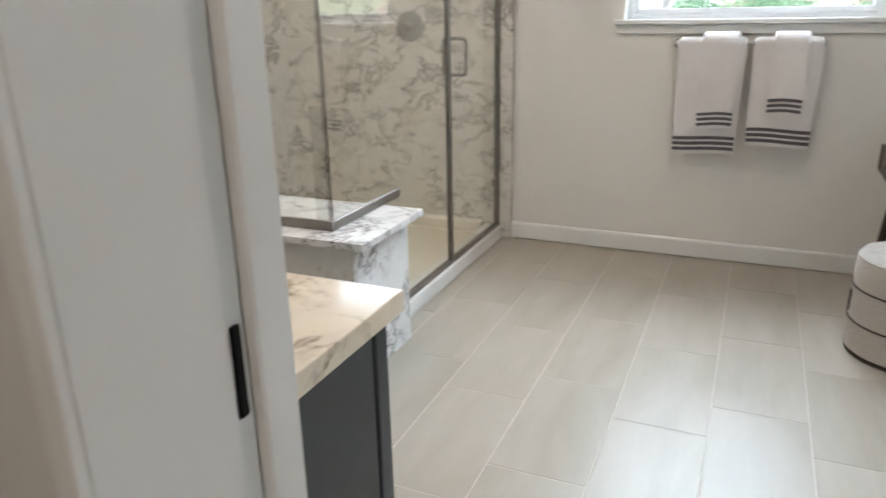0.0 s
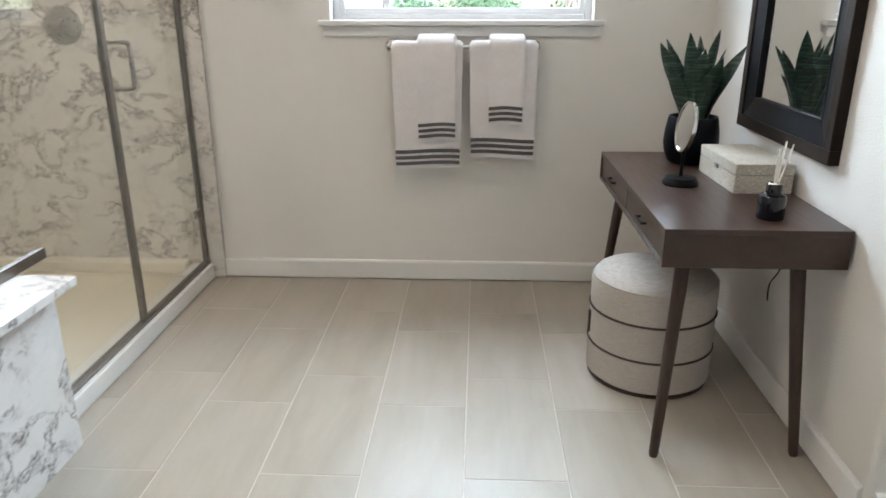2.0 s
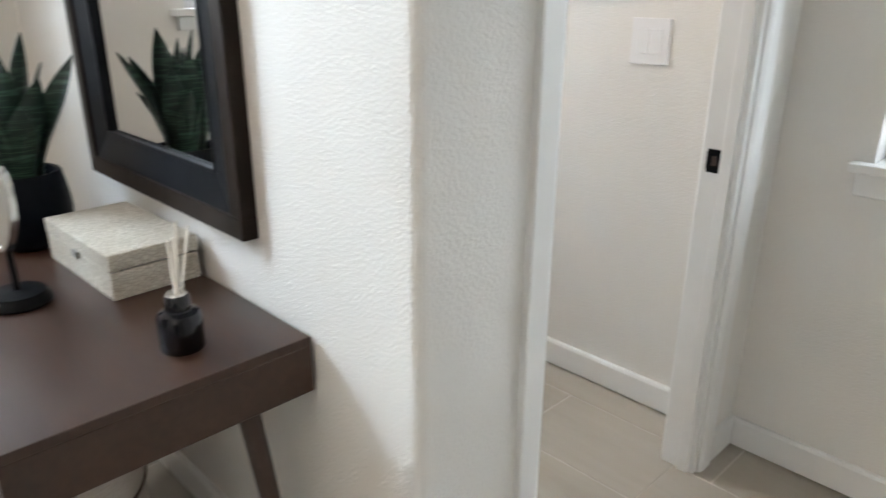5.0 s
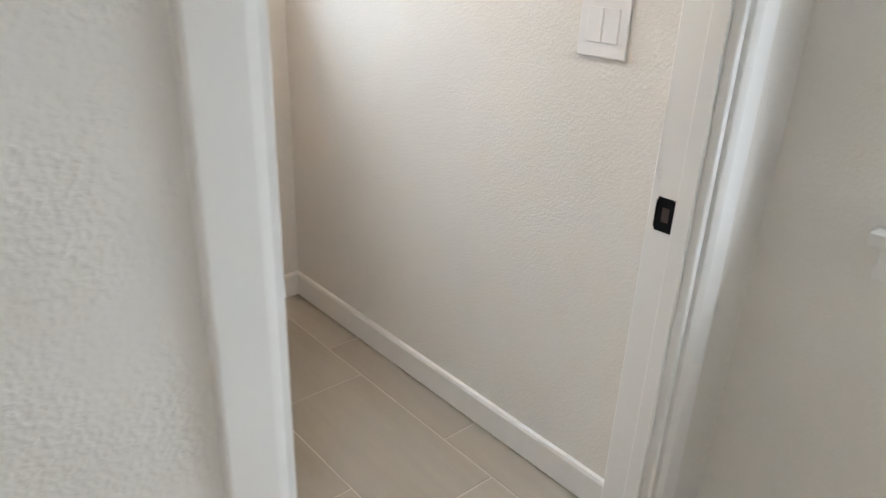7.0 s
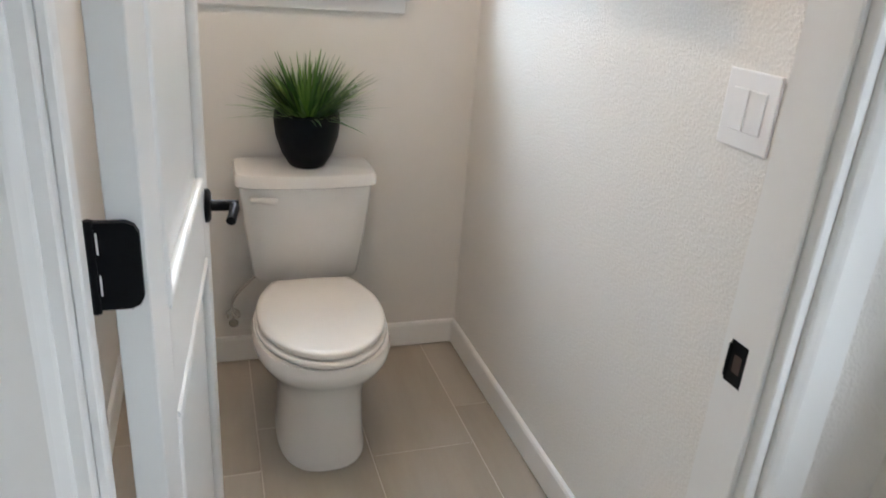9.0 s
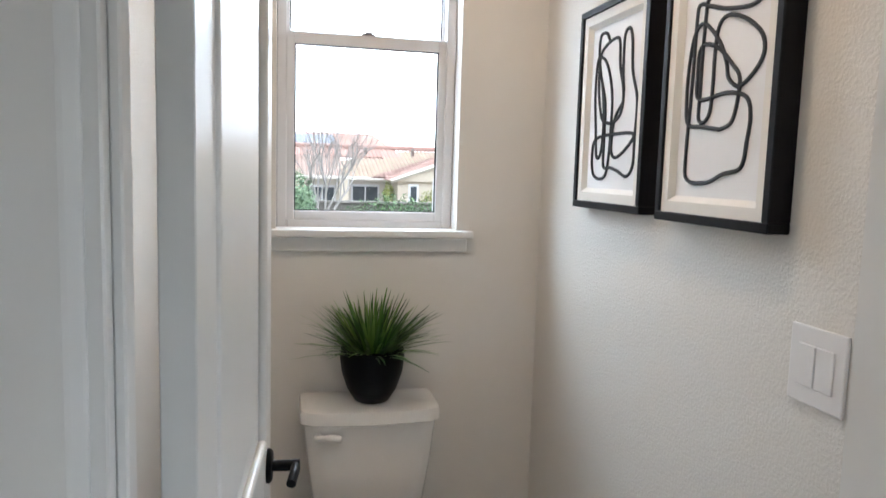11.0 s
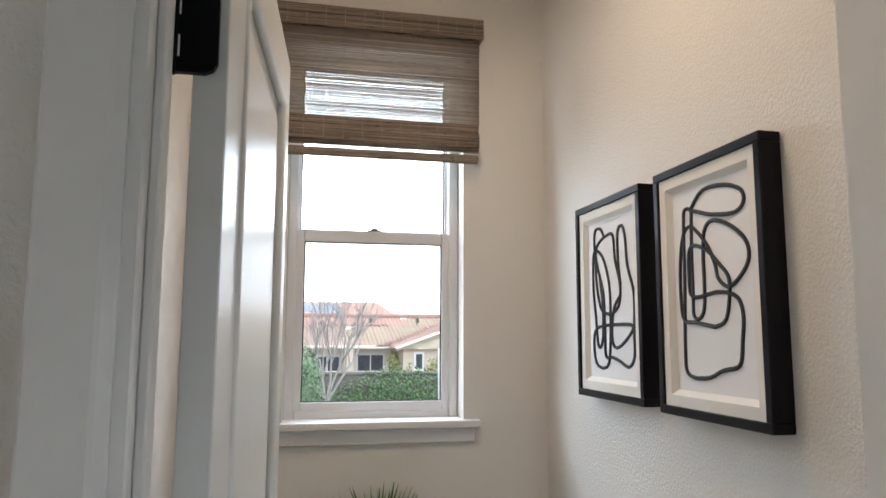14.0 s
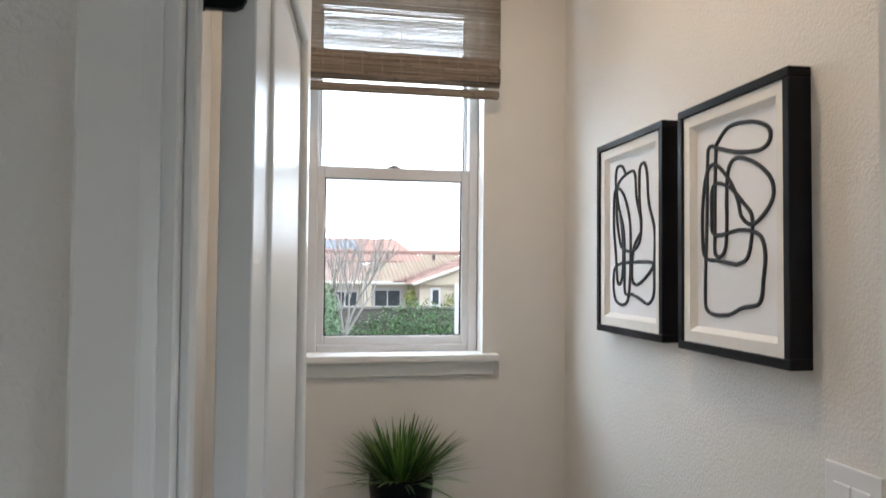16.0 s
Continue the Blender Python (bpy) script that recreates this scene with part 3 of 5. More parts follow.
tagged(part("jamb_entry_right", box(0.447, -0.054, 0, 0.464, YI + 0.004, 2.2, 0.003), trim_paint), "white door jamb", "door jamb", kind="structure")

# ---- toilet-room door, standing open ----
DW, DH, DT = 0.735, 2.172, 0.035
door = tagged(new("door_1"), "white two-panel door standing open against the wall", "door")
door.matrix_world = pose(1.455, YD + 0.112, 0.012, 0, 0, 85.8)
# local: x along the leaf from the hinge, y through its thickness (0 is the far face, -DT the seen face)
d = bmesh.new()
ST, LR0, LR1, BR, TR = 0.115, 0.86, 1.02, 0.20, 0.115
for a in ((0, 0, ST, DH), (DW - ST, 0, DW, DH), (ST, 0, DW - ST, BR), (ST, LR0, DW - ST, LR1), (ST, DH - TR, DW - ST, DH)):
    box(a[0], -DT, a[1], a[2], 0, a[3], 0.0015, 1, d)
part("door_frame", d, door_paint, door)
for v0, v1 in ((BR, LR0), (LR1, DH - TR)):
    p = box(ST, -DT + 0.011, v0, DW - ST, -0.011, v1)
    b = bmesh.new()
    # raised field with sloped sides, and a moulding round it
    for s, yy in ((-1, -DT + 0.011), (1, -0.011)):
        o = [b.verts.new((x, yy, z)) for x, z in ((ST + 0.03, v0 + 0.03), (DW - ST - 0.03, v0 + 0.03), (DW - ST - 0.03, v1 - 0.03), (ST + 0.03, v1 - 0.03))]
        i = [b.verts.new((x, yy + s * 0.006, z)) for x, z in ((ST + 0.06, v0 + 0.06), (DW - ST - 0.06, v0 + 0.06), (DW - ST - 0.06, v1 - 0.06), (ST + 0.06, v1 - 0.06))]
        for k in range(4):
            b.faces.new((o[k], o[(k + 1) % 4], i[(k + 1) % 4], i[k]))
        b.faces.new(i)
    part("panel", join(p, b), door_paint, door)
    mo = bmesh.new()
    for s, yy in ((-1, -DT), (1, 0.0)):
        c = [(ST, v0), (DW - ST, v0), (DW - ST, v1), (ST, v1)]
        for k in range(4):
            (xa, za), (xb, zb) = c[k], c[(k + 1) % 4]
            tube([(xa, yy - s * 0.004, za), (xb, yy - s * 0.004, zb)], 0.009, 8, mo)
    part("moulding", mo, door_paint, door, smooth=60)
for s in (-1, 1):
    y0 = -DT if s < 0 else 0
    kx, kz = DW - 0.065, 0.955
    ro = lathe([(0, 0), (0.033, 0), (0.033, 0.006), (0.028, 0.010), (0, 0.010)], 32)
    hn = part("door_handle", join(bmesh.new(), ro, Matrix.Translation((kx, y0, kz)) @ Matrix.Rotation(radians(90 if s < 0 else -90), 4, "X")), black_metal, door, "matte black lever handle", 40)
    lv = tube([(kx, y0 + s * 0.008, kz), (kx, y0 + s * 0.062, kz)], 0.011, 12)
    tube(arc_smooth([(kx + 0.008, y0 + s * 0.052, kz), (kx - 0.02, y0 + s * 0.055, kz), (kx - 0.045, y0 + s * 0.053, kz - 0.002), (kx - 0.068, y0 + s * 0.050, kz - 0.008)], 5, False), 0.0095, 10, lv)
    part("lever", lv, black_metal, hn, smooth=50)
# rounded hinge plates across the gap between jamb and leaf
for z, hx in ((0.225, 1.4395), (1.091, 1.4395), (1.887, 1.4345)):
    b = bmesh.new()
    c = [(0, 0), (0.034, 0), (0.042, 0.004), (0.046, 0.012), (0.046, 0.080), (0.042, 0.088), (0.034, 0.092), (0, 0.092)]
    f0 = [b.verts.new((hx + x, YD + 0.0985, z + zz)) for x, zz in c]
    f1 = [b.verts.new((hx + x, YD + 0.1075, z + zz)) for x, zz in c]
    b.faces.new(f0)
    b.faces.new(f1[::-1])
    for k in range(len(c)):
        b.faces.new((f0[k], f0[(k + 1) % len(c)], f1[(k + 1) % len(c)], f1[k]))
    tube([(hx + 0.002, YD + 0.099, z - 0.003), (hx + 0.002, YD + 0.099, z + 0.095)], 0.0042, 10, b)
    hpl = part("hinge_plate", b, black_metal, jl, "black rounded hinge plate")
    for k in (0.016, 0.060):
        part("gap", box(hx + 0.007, YD + 0.0978, z + k, hx + 0.0088, YD + 0.0990, z + k + 0.022), trim_paint, hpl)

# ---- ceiling lamps ----
cl = thing("ceiling_lamp", pose(1.85, 2.75, H), "white recessed ceiling lamp, lit", "lamp", "recessed lamps")
part("trim_ring", lathe([(0.062, -0.001), (0.085, -0.001), (0.085, -0.006), (0.064, -0.010), (0.062, -0.001)], 32), trim_paint, cl, smooth=40)
part("lens", lathe([(0, -0.002), (0.061, -0.002), (0.061, -0.004), (0, -0.004)], 32), lamp_glow, cl)
for _x, _y in ((-2.2, 2.9), (-1.7, 0.95), (0.0, 2.2), (0.1, -1.2)):
    copy_thing(cl, pose(_x, _y, H))

# ---- shower ----
tagged(part("shower_wall_panel_north", box(XL, YE - 0.022, 0, -1.315, YE - 0.0005, 2.4, 0.002), shower_marble), "veined white marble wall panel of the shower", "wall panel", kind="structure")
tagged(part("shower_wall_panel_west", box(XL + 0.0005, 1.72, 0, XL + 0.022, YE - 0.023, 2.4, 0.002), shower_marble), "veined white marble wall panel of the shower", "wall panel", kind="structure")
hw = thing("shower_half_wall", None, "marble-clad half wall with a projecting slab cap", "half wall")
part("front_slab", box(-2.877, 1.765, 0, -1.280, 1.785, 0.562), shower_marble, hw)
part("end_slab", box(-1.300, 1.786, 0, -1.280, 2.215, 0.562), cap_marble, hw)
part("core", box(-2.877, 1.786, 0, -1.301, 2.215, 0.562), shower_marble, hw)
part("cap", box(-2.877, 1.730, 0.562, -1.216, 2.245, 0.590, 0.003, 2), cap_marble, hw, "white marble slab cap")
pan = thing("shower_pan", None, "cream shower pan with a white curb", "shower pan")
part("pan", box(-2.877, 2.216, 0, -1.497, YE - 0.023, 0.045, 0.008, 2), pan_acrylic, pan)
part("pan_rim", box(-2.877, 3.66, 0.045, -1.497, YE - 0.023, 0.105, 0.012, 3), pan_acrylic, pan)
part("curb", box(-1.496, 2.246, 0, -1.374, YE - 0.023, 0.078, 0.006, 3), curb_stone, pan, "white curb")
GX = -1.412
PY = 2.985
fr = thing("shower_enclosure", None, "clear glass shower enclosure with brushed nickel frame", "shower screen")
fm = box(GX - 0.02, 2.247, 0.078, GX + 0.02, YE - 0.024, 0.096, 0.002)
part("bottom_track", fm, nickel, fr)
part("wall_jamb", box(GX - 0.016, YE - 0.046, 0.096, GX + 0.016, YE - 0.023, 1.95, 0.003), nickel, fr)
part("middle_post", box(GX - 0.015, PY - 0.012, 0.096, GX + 0.015, PY + 0.012, 1.95, 0.003), nickel, fr)
part("header", box(GX - 0.018, 1.83, 1.95, GX + 0.018, YE - 0.023, 1.985, 0.003), nickel, fr)
ch = box(GX - 0.012, 1.852, 0.590, GX + 0.012, 2.40, 0.628, 0.002)
part("channel", ch, nickel, fr)
part("side_channel", box(-2.875, 1.832, 0.590, GX + 0.012, 1.851, 0.628, 0.002), nickel, fr)
for nm, g in (("side_pane", (-2.873, 1.838, 0.615, GX - 0.004, 1.845, 1.95)), ("door_pane", (GX - 0.004, PY + 0.017, 0.104, GX + 0.003, 3.705, 1.94))):
    o = part(nm, box(*g), shower_glass, fr)
    o.visible_shadow = False
b = bmesh.new()
c = [(1.853, 0.615), (2.25, 0.615), (2.25, 0.097), (PY - 0.012, 0.097), (PY - 0.012, 1.95), (1.853, 1.95)]
f0 = [b.verts.new((GX - 0.004, y, z)) for y, z in c]
f1 = [b.verts.new((GX + 0.003, y, z)) for y, z in c]
b.faces.new(f0)
b.faces.new(f1[::-1])
for k in range(6):
    b.faces.new((f0[k], f0[(k + 1) % 6], f1[(k + 1) % 6], f1[k]))
part("fixed_pane", b, shower_glass, fr).visible_shadow = False
part("door_edge", box(GX - 0.009, PY + 0.013, 0.10, GX + 0.009, PY + 0.028, 1.94, 0.002), nickel, fr)
part("hinge_clip", box(GX - 0.012, 3.66, 0.345, GX + 0.014, 3.712, 0.385, 0.003), nickel, fr)
for s, rr in ((1, 0.0095), (-1, 0.0095)):
    b = tube(arc_smooth([(GX, 3.075, 1.062), (GX + s * 0.045, 3.075, 1.062), (GX + s * 0.062, 3.075, 1.078), (GX + s * 0.064, 3.075, 1.15), (GX + s * 0.062, 3.075, 1.222), (GX + s * 0.045, 3.075, 1.238), (GX, 3.075, 1.238)], 5, False), rr, 12, up=(0, 1, 0))
    part("pull_handle", b, brushed_nickel, fr, "brushed nickel pull handle", 60)
vm = Matrix.Translation((-1.985, YE - 0.022, 1.284)) @ Matrix.Rotation(radians(90), 4, "X")
sv = thing("shower_valve", vm, "round brushed nickel shower valve with a lever", "shower valve")
part("plate", lathe([(0, 0), (0.092, 0), (0.092, 0.004), (0.086, 0.009), (0.06, 0.011), (0.045, 0.013), (0, 0.013)], 48), brushed_nickel, sv, smooth=35)
part("hub", lathe([(0, 0.012), (0.032, 0.012), (0.030, 0.030), (0.020, 0.034), (0.022, 0.050), (0.017, 0.058), (0, 0.060)], 32), brushed_nickel, sv, smooth=35)
part("lever", tube([(0, 0, 0.045), (-0.018, -0.03, 0.048), (-0.03, -0.075, 0.05)], [0.009, 0.008, 0.006], 12), brushed_nickel, sv, smooth=60)
# towel and brush on the bench
rt = thing("rolled_towel", pose(-1.98, 2.02, 0.590), "rolled white towel on the shower bench", "towel")
b = bmesh.new()
join(b, lathe([(0.001, -0.12), (0.035, -0.122), (0.047, -0.116), (0.050, 0.0), (0.047, 0.116), (0.035, 0.122), (0.001, 0.12)], 28, squash=(1, 0.88)), Matrix.Translation((0, 0, 0.044)) @ Matrix.Rotation(radians(90), 4, "Y"))
part("roll", b, towel_white, rt, smooth=60)
bb = thing("bath_brush", pose(-1.90, 1.93, 0.590, 0, 0, 12), "small wooden bath brush on the shower bench", "brush")
part("handle", tube([(-0.12, 0, 0.012), (-0.05, 0, 0.014), (0.03, 0, 0.012), (0.13, 0, 0.011)], [0.010, 0.013, 0.009, 0.008], 12, flat=0.7), brush_wood, bb, smooth=60)
part("bristles", box(-0.13, -0.016, 0.0, -0.06, 0.016, 0.012, 0.003), towel_white, bb)

# ---- vanity ----
va = thing("vanity_cabinet", None, "dark charcoal painted vanity cabinet", "cabinet")
part("body", box(-2.30, YI + 0.002, 0.09, -0.548, 0.622, 0.882, 0.002), cabinet_paint, va)
part("toe_kick", box(-2.28, YI + 0.002, 0, -0.552, 0.56, 0.09), cabinet_paint, va)
part("side_panel", box(-0.548, YI + 0.002, 0.0, -0.536, 0.590, 0.882, 0.0015), cabinet_paint, va)
part("face_stile", box(-0.552, 0.598, 0.0, -0.534, 0.640, 0.882, 0.003), cabinet_paint, va)
for k in range(4):
    x1 = -0.58 - k * 0.43
    dr = part("door", box(x1 - 0.415, 0.623, 0.11, x1, 0.642, 0.86, 0.003), cabinet_paint, va)
    part("knob", lathe([(0, 0), (0.006, 0), (0.006, 0.012), (0.013, 0.018), (0.013, 0.024), (0, 0.026)], 20, Matrix.Translation((x1 - 0.03 if k % 2 == 0 else x1 - 0.385, 0.642, 0.70)) @ Matrix.Rotation(radians(-90), 4, "X")), chrome, dr, "small metal knob", 40)
tagged(part("worktop", box(-2.33, YI + 0.001, 0.883, -0.512, 0.667, 0.923, 0.003, 2), counter_marble), "cream marble vanity worktop with brown veins", "worktop")


# ---- towel bar and towels ----
tb = thing("towel_bar", None, "chrome towel bar under the window", "towel bar")
part("rod", tube([(-0.400, YE - 0.075, 1.188), (0.272, YE - 0.075, 1.188)], 0.0095, 14), chrome, tb, smooth=60)
for x in (-0.400, 0.272):
    e = join(bmesh.new(), lathe([(0, 0), (0.030, 0), (0.030, 0.006), (0.014, 0.014), (0.012, 0.062), (0.019, 0.068), (0.019, 0.086), (0.014, 0.092), (0, 0.094)], 28), Matrix.Translation((x, YE, 1.188)) @ Matrix.Rotation(radians(90), 4, "X"))
    part("post", e, chrome, tb, smooth=35)


def towel(name, x0, x1, bottom, back, thick, gap, stripes, label, seed, flare=0.0):
    """A folded towel over the bar: front fall, fold over the top and a shorter back fall, with woven stripes."""
    t = thing(name, None, label, "towel", "towels on the bar")
    rnd = random.Random(seed)
    ph = rnd.random() * 6
    cy, cz = YE - 0.075, 1.188
    r0 = gap
    cols = 22

    def loop(u, off):
        prof = [(cy - r0 - off, bottom)]
        for k in range(1, 15):
            prof.append((cy - r0 - off, bottom + (cz - bottom) * k / 15))
        for k in range(9):
            a = math.pi * k / 8
            prof.append((cy - (r0 + off) * math.cos(a), cz + (r0 + off) * math.sin(a)))
        for k in range(1, 7):
            prof.append((cy + r0 + off, cz + (back - cz) * k / 6))
        return prof

    def place(u, y, z):
        drop = max(0.0, (cz - z))
        x = x0 + (x1 - x0) * u + flare * drop * (0.5 - u) + 0.003 * math.sin(z * 23 + ph) * drop
        yy = y - 0.010 * drop * math.sin(u * 5.0 + ph) * (1 if y < cy else 0) - 0.012 * drop * (1 if y < cy else 0)
        edge = max(0.0, abs(2 * u - 1) - 0.86) / 0.14
        z -= 0.016 * edge ** 2 * max(0.0, 1 - drop / 0.05)
        return (x, min(yy, YE - 0.006), z - 0.004 * math.sin(u * 4 + ph) * (drop > 0.02))

    b = bmesh.new()
    outer = [[b.verts.new(place(i / cols, y, z)) for y, z in loop(i / cols, thick)] for i in range(cols + 1)]
    inner = [[b.verts.new(place(i / cols, y, z)) for y, z in loop(i / cols, 0)] for i in range(cols + 1)]
    n = len(outer[0])
    for g in (outer, inner):
        for i in range(cols):
            for k in range(n - 1):
                b.faces.new((g[i][k], g[i + 1][k], g[i + 1][k + 1], g[i][k + 1]))
    for k in range(n - 1):
        for i in (0, cols):
            b.faces.new((outer[i][k], outer[i][k + 1], inner[i][k + 1], inner[i][k]))
    for i in range(cols):
        for k in (0, n - 1):
            b.faces.new((outer[i][k], outer[i + 1][k], inner[i + 1][k], inner[i][k]))
    part("cloth", b, towel_white, t, smooth=50)
    for z0, z1 in stripes:
        s = bmesh.new()
        rows = []
        for off in (0.0045, -0.0005):
            for z in (z0, z1):
                rows.append([s.verts.new(place(i / cols, cy - r0 - thick - off, bottom + z)) for i in range(cols + 1)])
        for a, c in ((0, 1), (1, 3), (3, 2), (2, 0)):
            for i in range(cols):
                s.faces.new((rows[a][i], rows[a][i + 1], rows[c][i + 1], rows[c][i]))
        part("stripe", s, towel_grey, t, "dark grey woven stripe")
    return t


big = ((0.019, 0.036), (0.047, 0.064), (0.075, 0.092))
sml = ((0.017, 0.032), (0.043, 0.058), (0.069, 0.084))
towel("bath_towel", -0.392, -0.058, 0.622, 0.70, 0.020, 0.012, big, "white bath towel with three grey stripes, folded over the bar", 3, 0.05)
towel("bath_towel", -0.030, 0.288, 0.676, 0.74, 0.020, 0.012, big, "white bath towel with grey stripes, folded over the bar", 5, 0.04)
towel("hand_towel", -0.272, -0.090, 0.760, 0.82, 0.016, 0.043, sml, "white hand towel with grey stripes, laid over the bath towel", 7, 0.02)
towel("hand_towel", 0.060, 0.226, 0.838, 0.88, 0.016, 0.043, sml, "small white hand towel with grey stripes over the bath towel", 9, 0.03)

# ---- desk ----
DX0, DX1, DY0, DY1, DZ0, DZ1 = 0.556, 1.090, 2.238, 3.370, 0.648, 0.766
dk = thing("vanity_desk", None, "dark walnut desk with two drawers and splayed legs", "desk")
part("top_panel", box(DX0, DY0, DZ1 - 0.018, DX1, DY1, DZ1, 0.002, 2), desk_wood, dk)
part("side_panel", box(DX0, DY0, DZ0, DX1, DY0 + 0.018, DZ1 - 0.018, 0.0015), desk_wood, dk)
part("side_panel", box(DX0, DY1 - 0.018, DZ0, DX1, DY1, DZ1 - 0.018, 0.0015), desk_wood, dk)
part("bottom_panel", box(DX0 + 0.006, DY0 + 0.018, DZ0, DX1, DY1 - 0.018, DZ0 + 0.012, 0.001), desk_wood, dk)
part("back_panel", box(DX1 - 0.012, DY0 + 0.018, DZ0 + 0.012, DX1, DY1 - 0.018, DZ1 - 0.018), desk_wood, dk)
part("bottom_rail", box(DX0, DY0 + 0.018, DZ0, DX0 + 0.006, DY1 - 0.018, DZ0 + 0.012, 0.001), leg_wood, dk)
ymid = (DY0 + DY1) / 2
for a, c in ((DY0 + 0.021, ymid - 0.002), (ymid + 0.002, DY1 - 0.021)):
    dr = part("drawer", box(DX0 + 0.006, a, DZ0 + 0.015, DX0 + 0.024, c, DZ1 - 0.021, 0.0015), desk_wood, dk)
    m_ = (a + c) / 2
    h = bmesh.new()
    box(DX0 - 0.013, m_ - 0.045, DZ0 + 0.055, DX0 - 0.008, m_ + 0.045, DZ0 + 0.063, 0.001, 1, h)
    for y in (m_ - 0.045, m_ + 0.037):
        box(DX0 - 0.0125, y + 0.0005, DZ0 + 0.0555, DX0 + 0.007, y + 0.0075, DZ0 + 0.0625, 0, 1, h)
    part("handle", h, black_metal, dr, "black metal bar handle")
for (x, y), (fx, fy) in (((0.645, 2.325), (0.592, 2.236)), ((0.985, 2.325), (1.045, 2.262)), ((0.645, 3.283), (0.592, 3.372)), ((0.985, 3.283), (1.045, 3.346))):
    part("leg", tube([(fx, fy, 0.0), (fx + (x - fx) * 0.02, fy + (y - fy) * 0.02, 0.012), (x, y, DZ0)], [0.0125, 0.0155, 0.0235], 18), leg_wood, dk, "tapered round leg", 50)
# power cord under the desk
cd = thing("power_cord", None, "thin black power cord hanging below the desk", "cord")
part("cord", tube(arc_smooth([(1.086, 2.62, 0.648), (1.06, 2.60, 0.52), (1.075, 2.70, 0.42), (1.093, 2.74, 0.34)], 6, False), 0.003, 6), black_metal, cd, smooth=60)

# ---- ottoman ----
ot = thing("ottoman", pose(0.694, 2.815, 0), "round grey-beige upholstered ottoman with dark piping", "ottoman")
R = 0.233
part("body", lathe([(0, 0.012), (R - 0.012, 0.012), (R, 0.022), (R, 0.14), (R - 0.001, 0.29), (R, 0.30), (R, 0.388), (R - 0.006, 0.405), (R - 0.020, 0.420), (R - 0.06, 0.430), (0.10, 0.437), (0, 0.439)], 72), ottoman_fabric, ot, smooth=50)
for z in (0.145, 0.285):
    part("piping", tube([(math.cos(2 * math.pi * k / 72) * (R + 0.001), math.sin(2 * math.pi * k / 72) * (R + 0.001), z) for k in range(72)], 0.0045, 8, closed=True), piping_fabric, ot, "dark brown piping", 60)
part("base_rim", lathe([(0, 0), (R - 0.006, 0), (R - 0.004, 0.012), (0, 0.012)], 72), piping_fabric, ot, smooth=40)
part("seam", tube([(math.cos(2 * math.pi * k / 72) * (R - 0.004), math.sin(2 * math.pi * k / 72) * (R - 0.004), 0.407) for k in range(72)], 0.0028, 6, closed=True), ottoman_fabric, ot, smooth=60)
part("strap", box(-R - 0.006, -0.012, 0.165, -R + 0.003, 0.012, 0.255, 0.002), piping_fabric, ot, "dark leather pull strap")

# ---- framed mirror on the wall ----
MY0, MY1, MZ0, MZ1 = 2.415, 3.215, 0.915, 2.02
mw = thing("wall_mirror", None, "rectangular wall mirror in a wide dark wood frame", "mirror")
def ring(y0, z0, y1, z1, w, xa, xb, bev):
    b = bmesh.new()
    for a in ((y0, z0, y1, z0 + w), (y0, z1 - w, y1, z1), (y0, z0 + w, y0 + w, z1 - w), (y1 - w, z0 + w, y1, z1 - w)):
        box(xa, a[0], a[1], xb, a[2], a[3], bev, 2, b)
    return b
part("outer_frame", ring(MY0, MZ0, MY1, MZ1, 0.045, XM - 0.036, XM, 0.003), mirror_frame_wood, mw)
b = bmesh.new()
oy0, oz0, oy1, oz1 = MY0 + 0.045, MZ0 + 0.045, MY1 - 0.045, MZ1 - 0.045
wi = 0.075
oo = [b.verts.new((XM - 0.030, y, z)) for y, z in ((oy0, oz0), (oy1, oz0), (oy1, oz1), (oy0, oz1))]
ii = [b.verts.new((XM - 0.018, y, z)) for y, z in ((oy0 + wi, oz0 + wi), (oy1 - wi, oz0 + wi), (oy1 - wi, oz1 - wi), (oy0 + wi, oz1 - wi))]
kk = [b.verts.new((XM - 0.006, v.co.y, v.co.z)) for v in ii]
for k in range(4):
    b.faces.new((oo[k], oo[(k + 1) % 4], ii[(k + 1) % 4], ii[k]))
    b.faces.new((ii[k], ii[(k + 1) % 4], kk[(k + 1) % 4], kk[k]))
part("inner_frame", b, mirror_inner_wood, mw)
part("bead", ring(oy0 + wi - 0.006, oz0 + wi - 0.006, oy1 - wi + 0.006, oz1 - wi + 0.006, 0.008, XM - 0.022, XM - 0.015, 0.0015), mirror_inner_wood, mw)
part("glass", box(XM - 0.008, oy0 + wi + 0.001, oz0 + wi + 0.001, XM - 0.004, oy1 - wi - 0.001, oz1 - wi - 0.001), mirror_silver, mw)

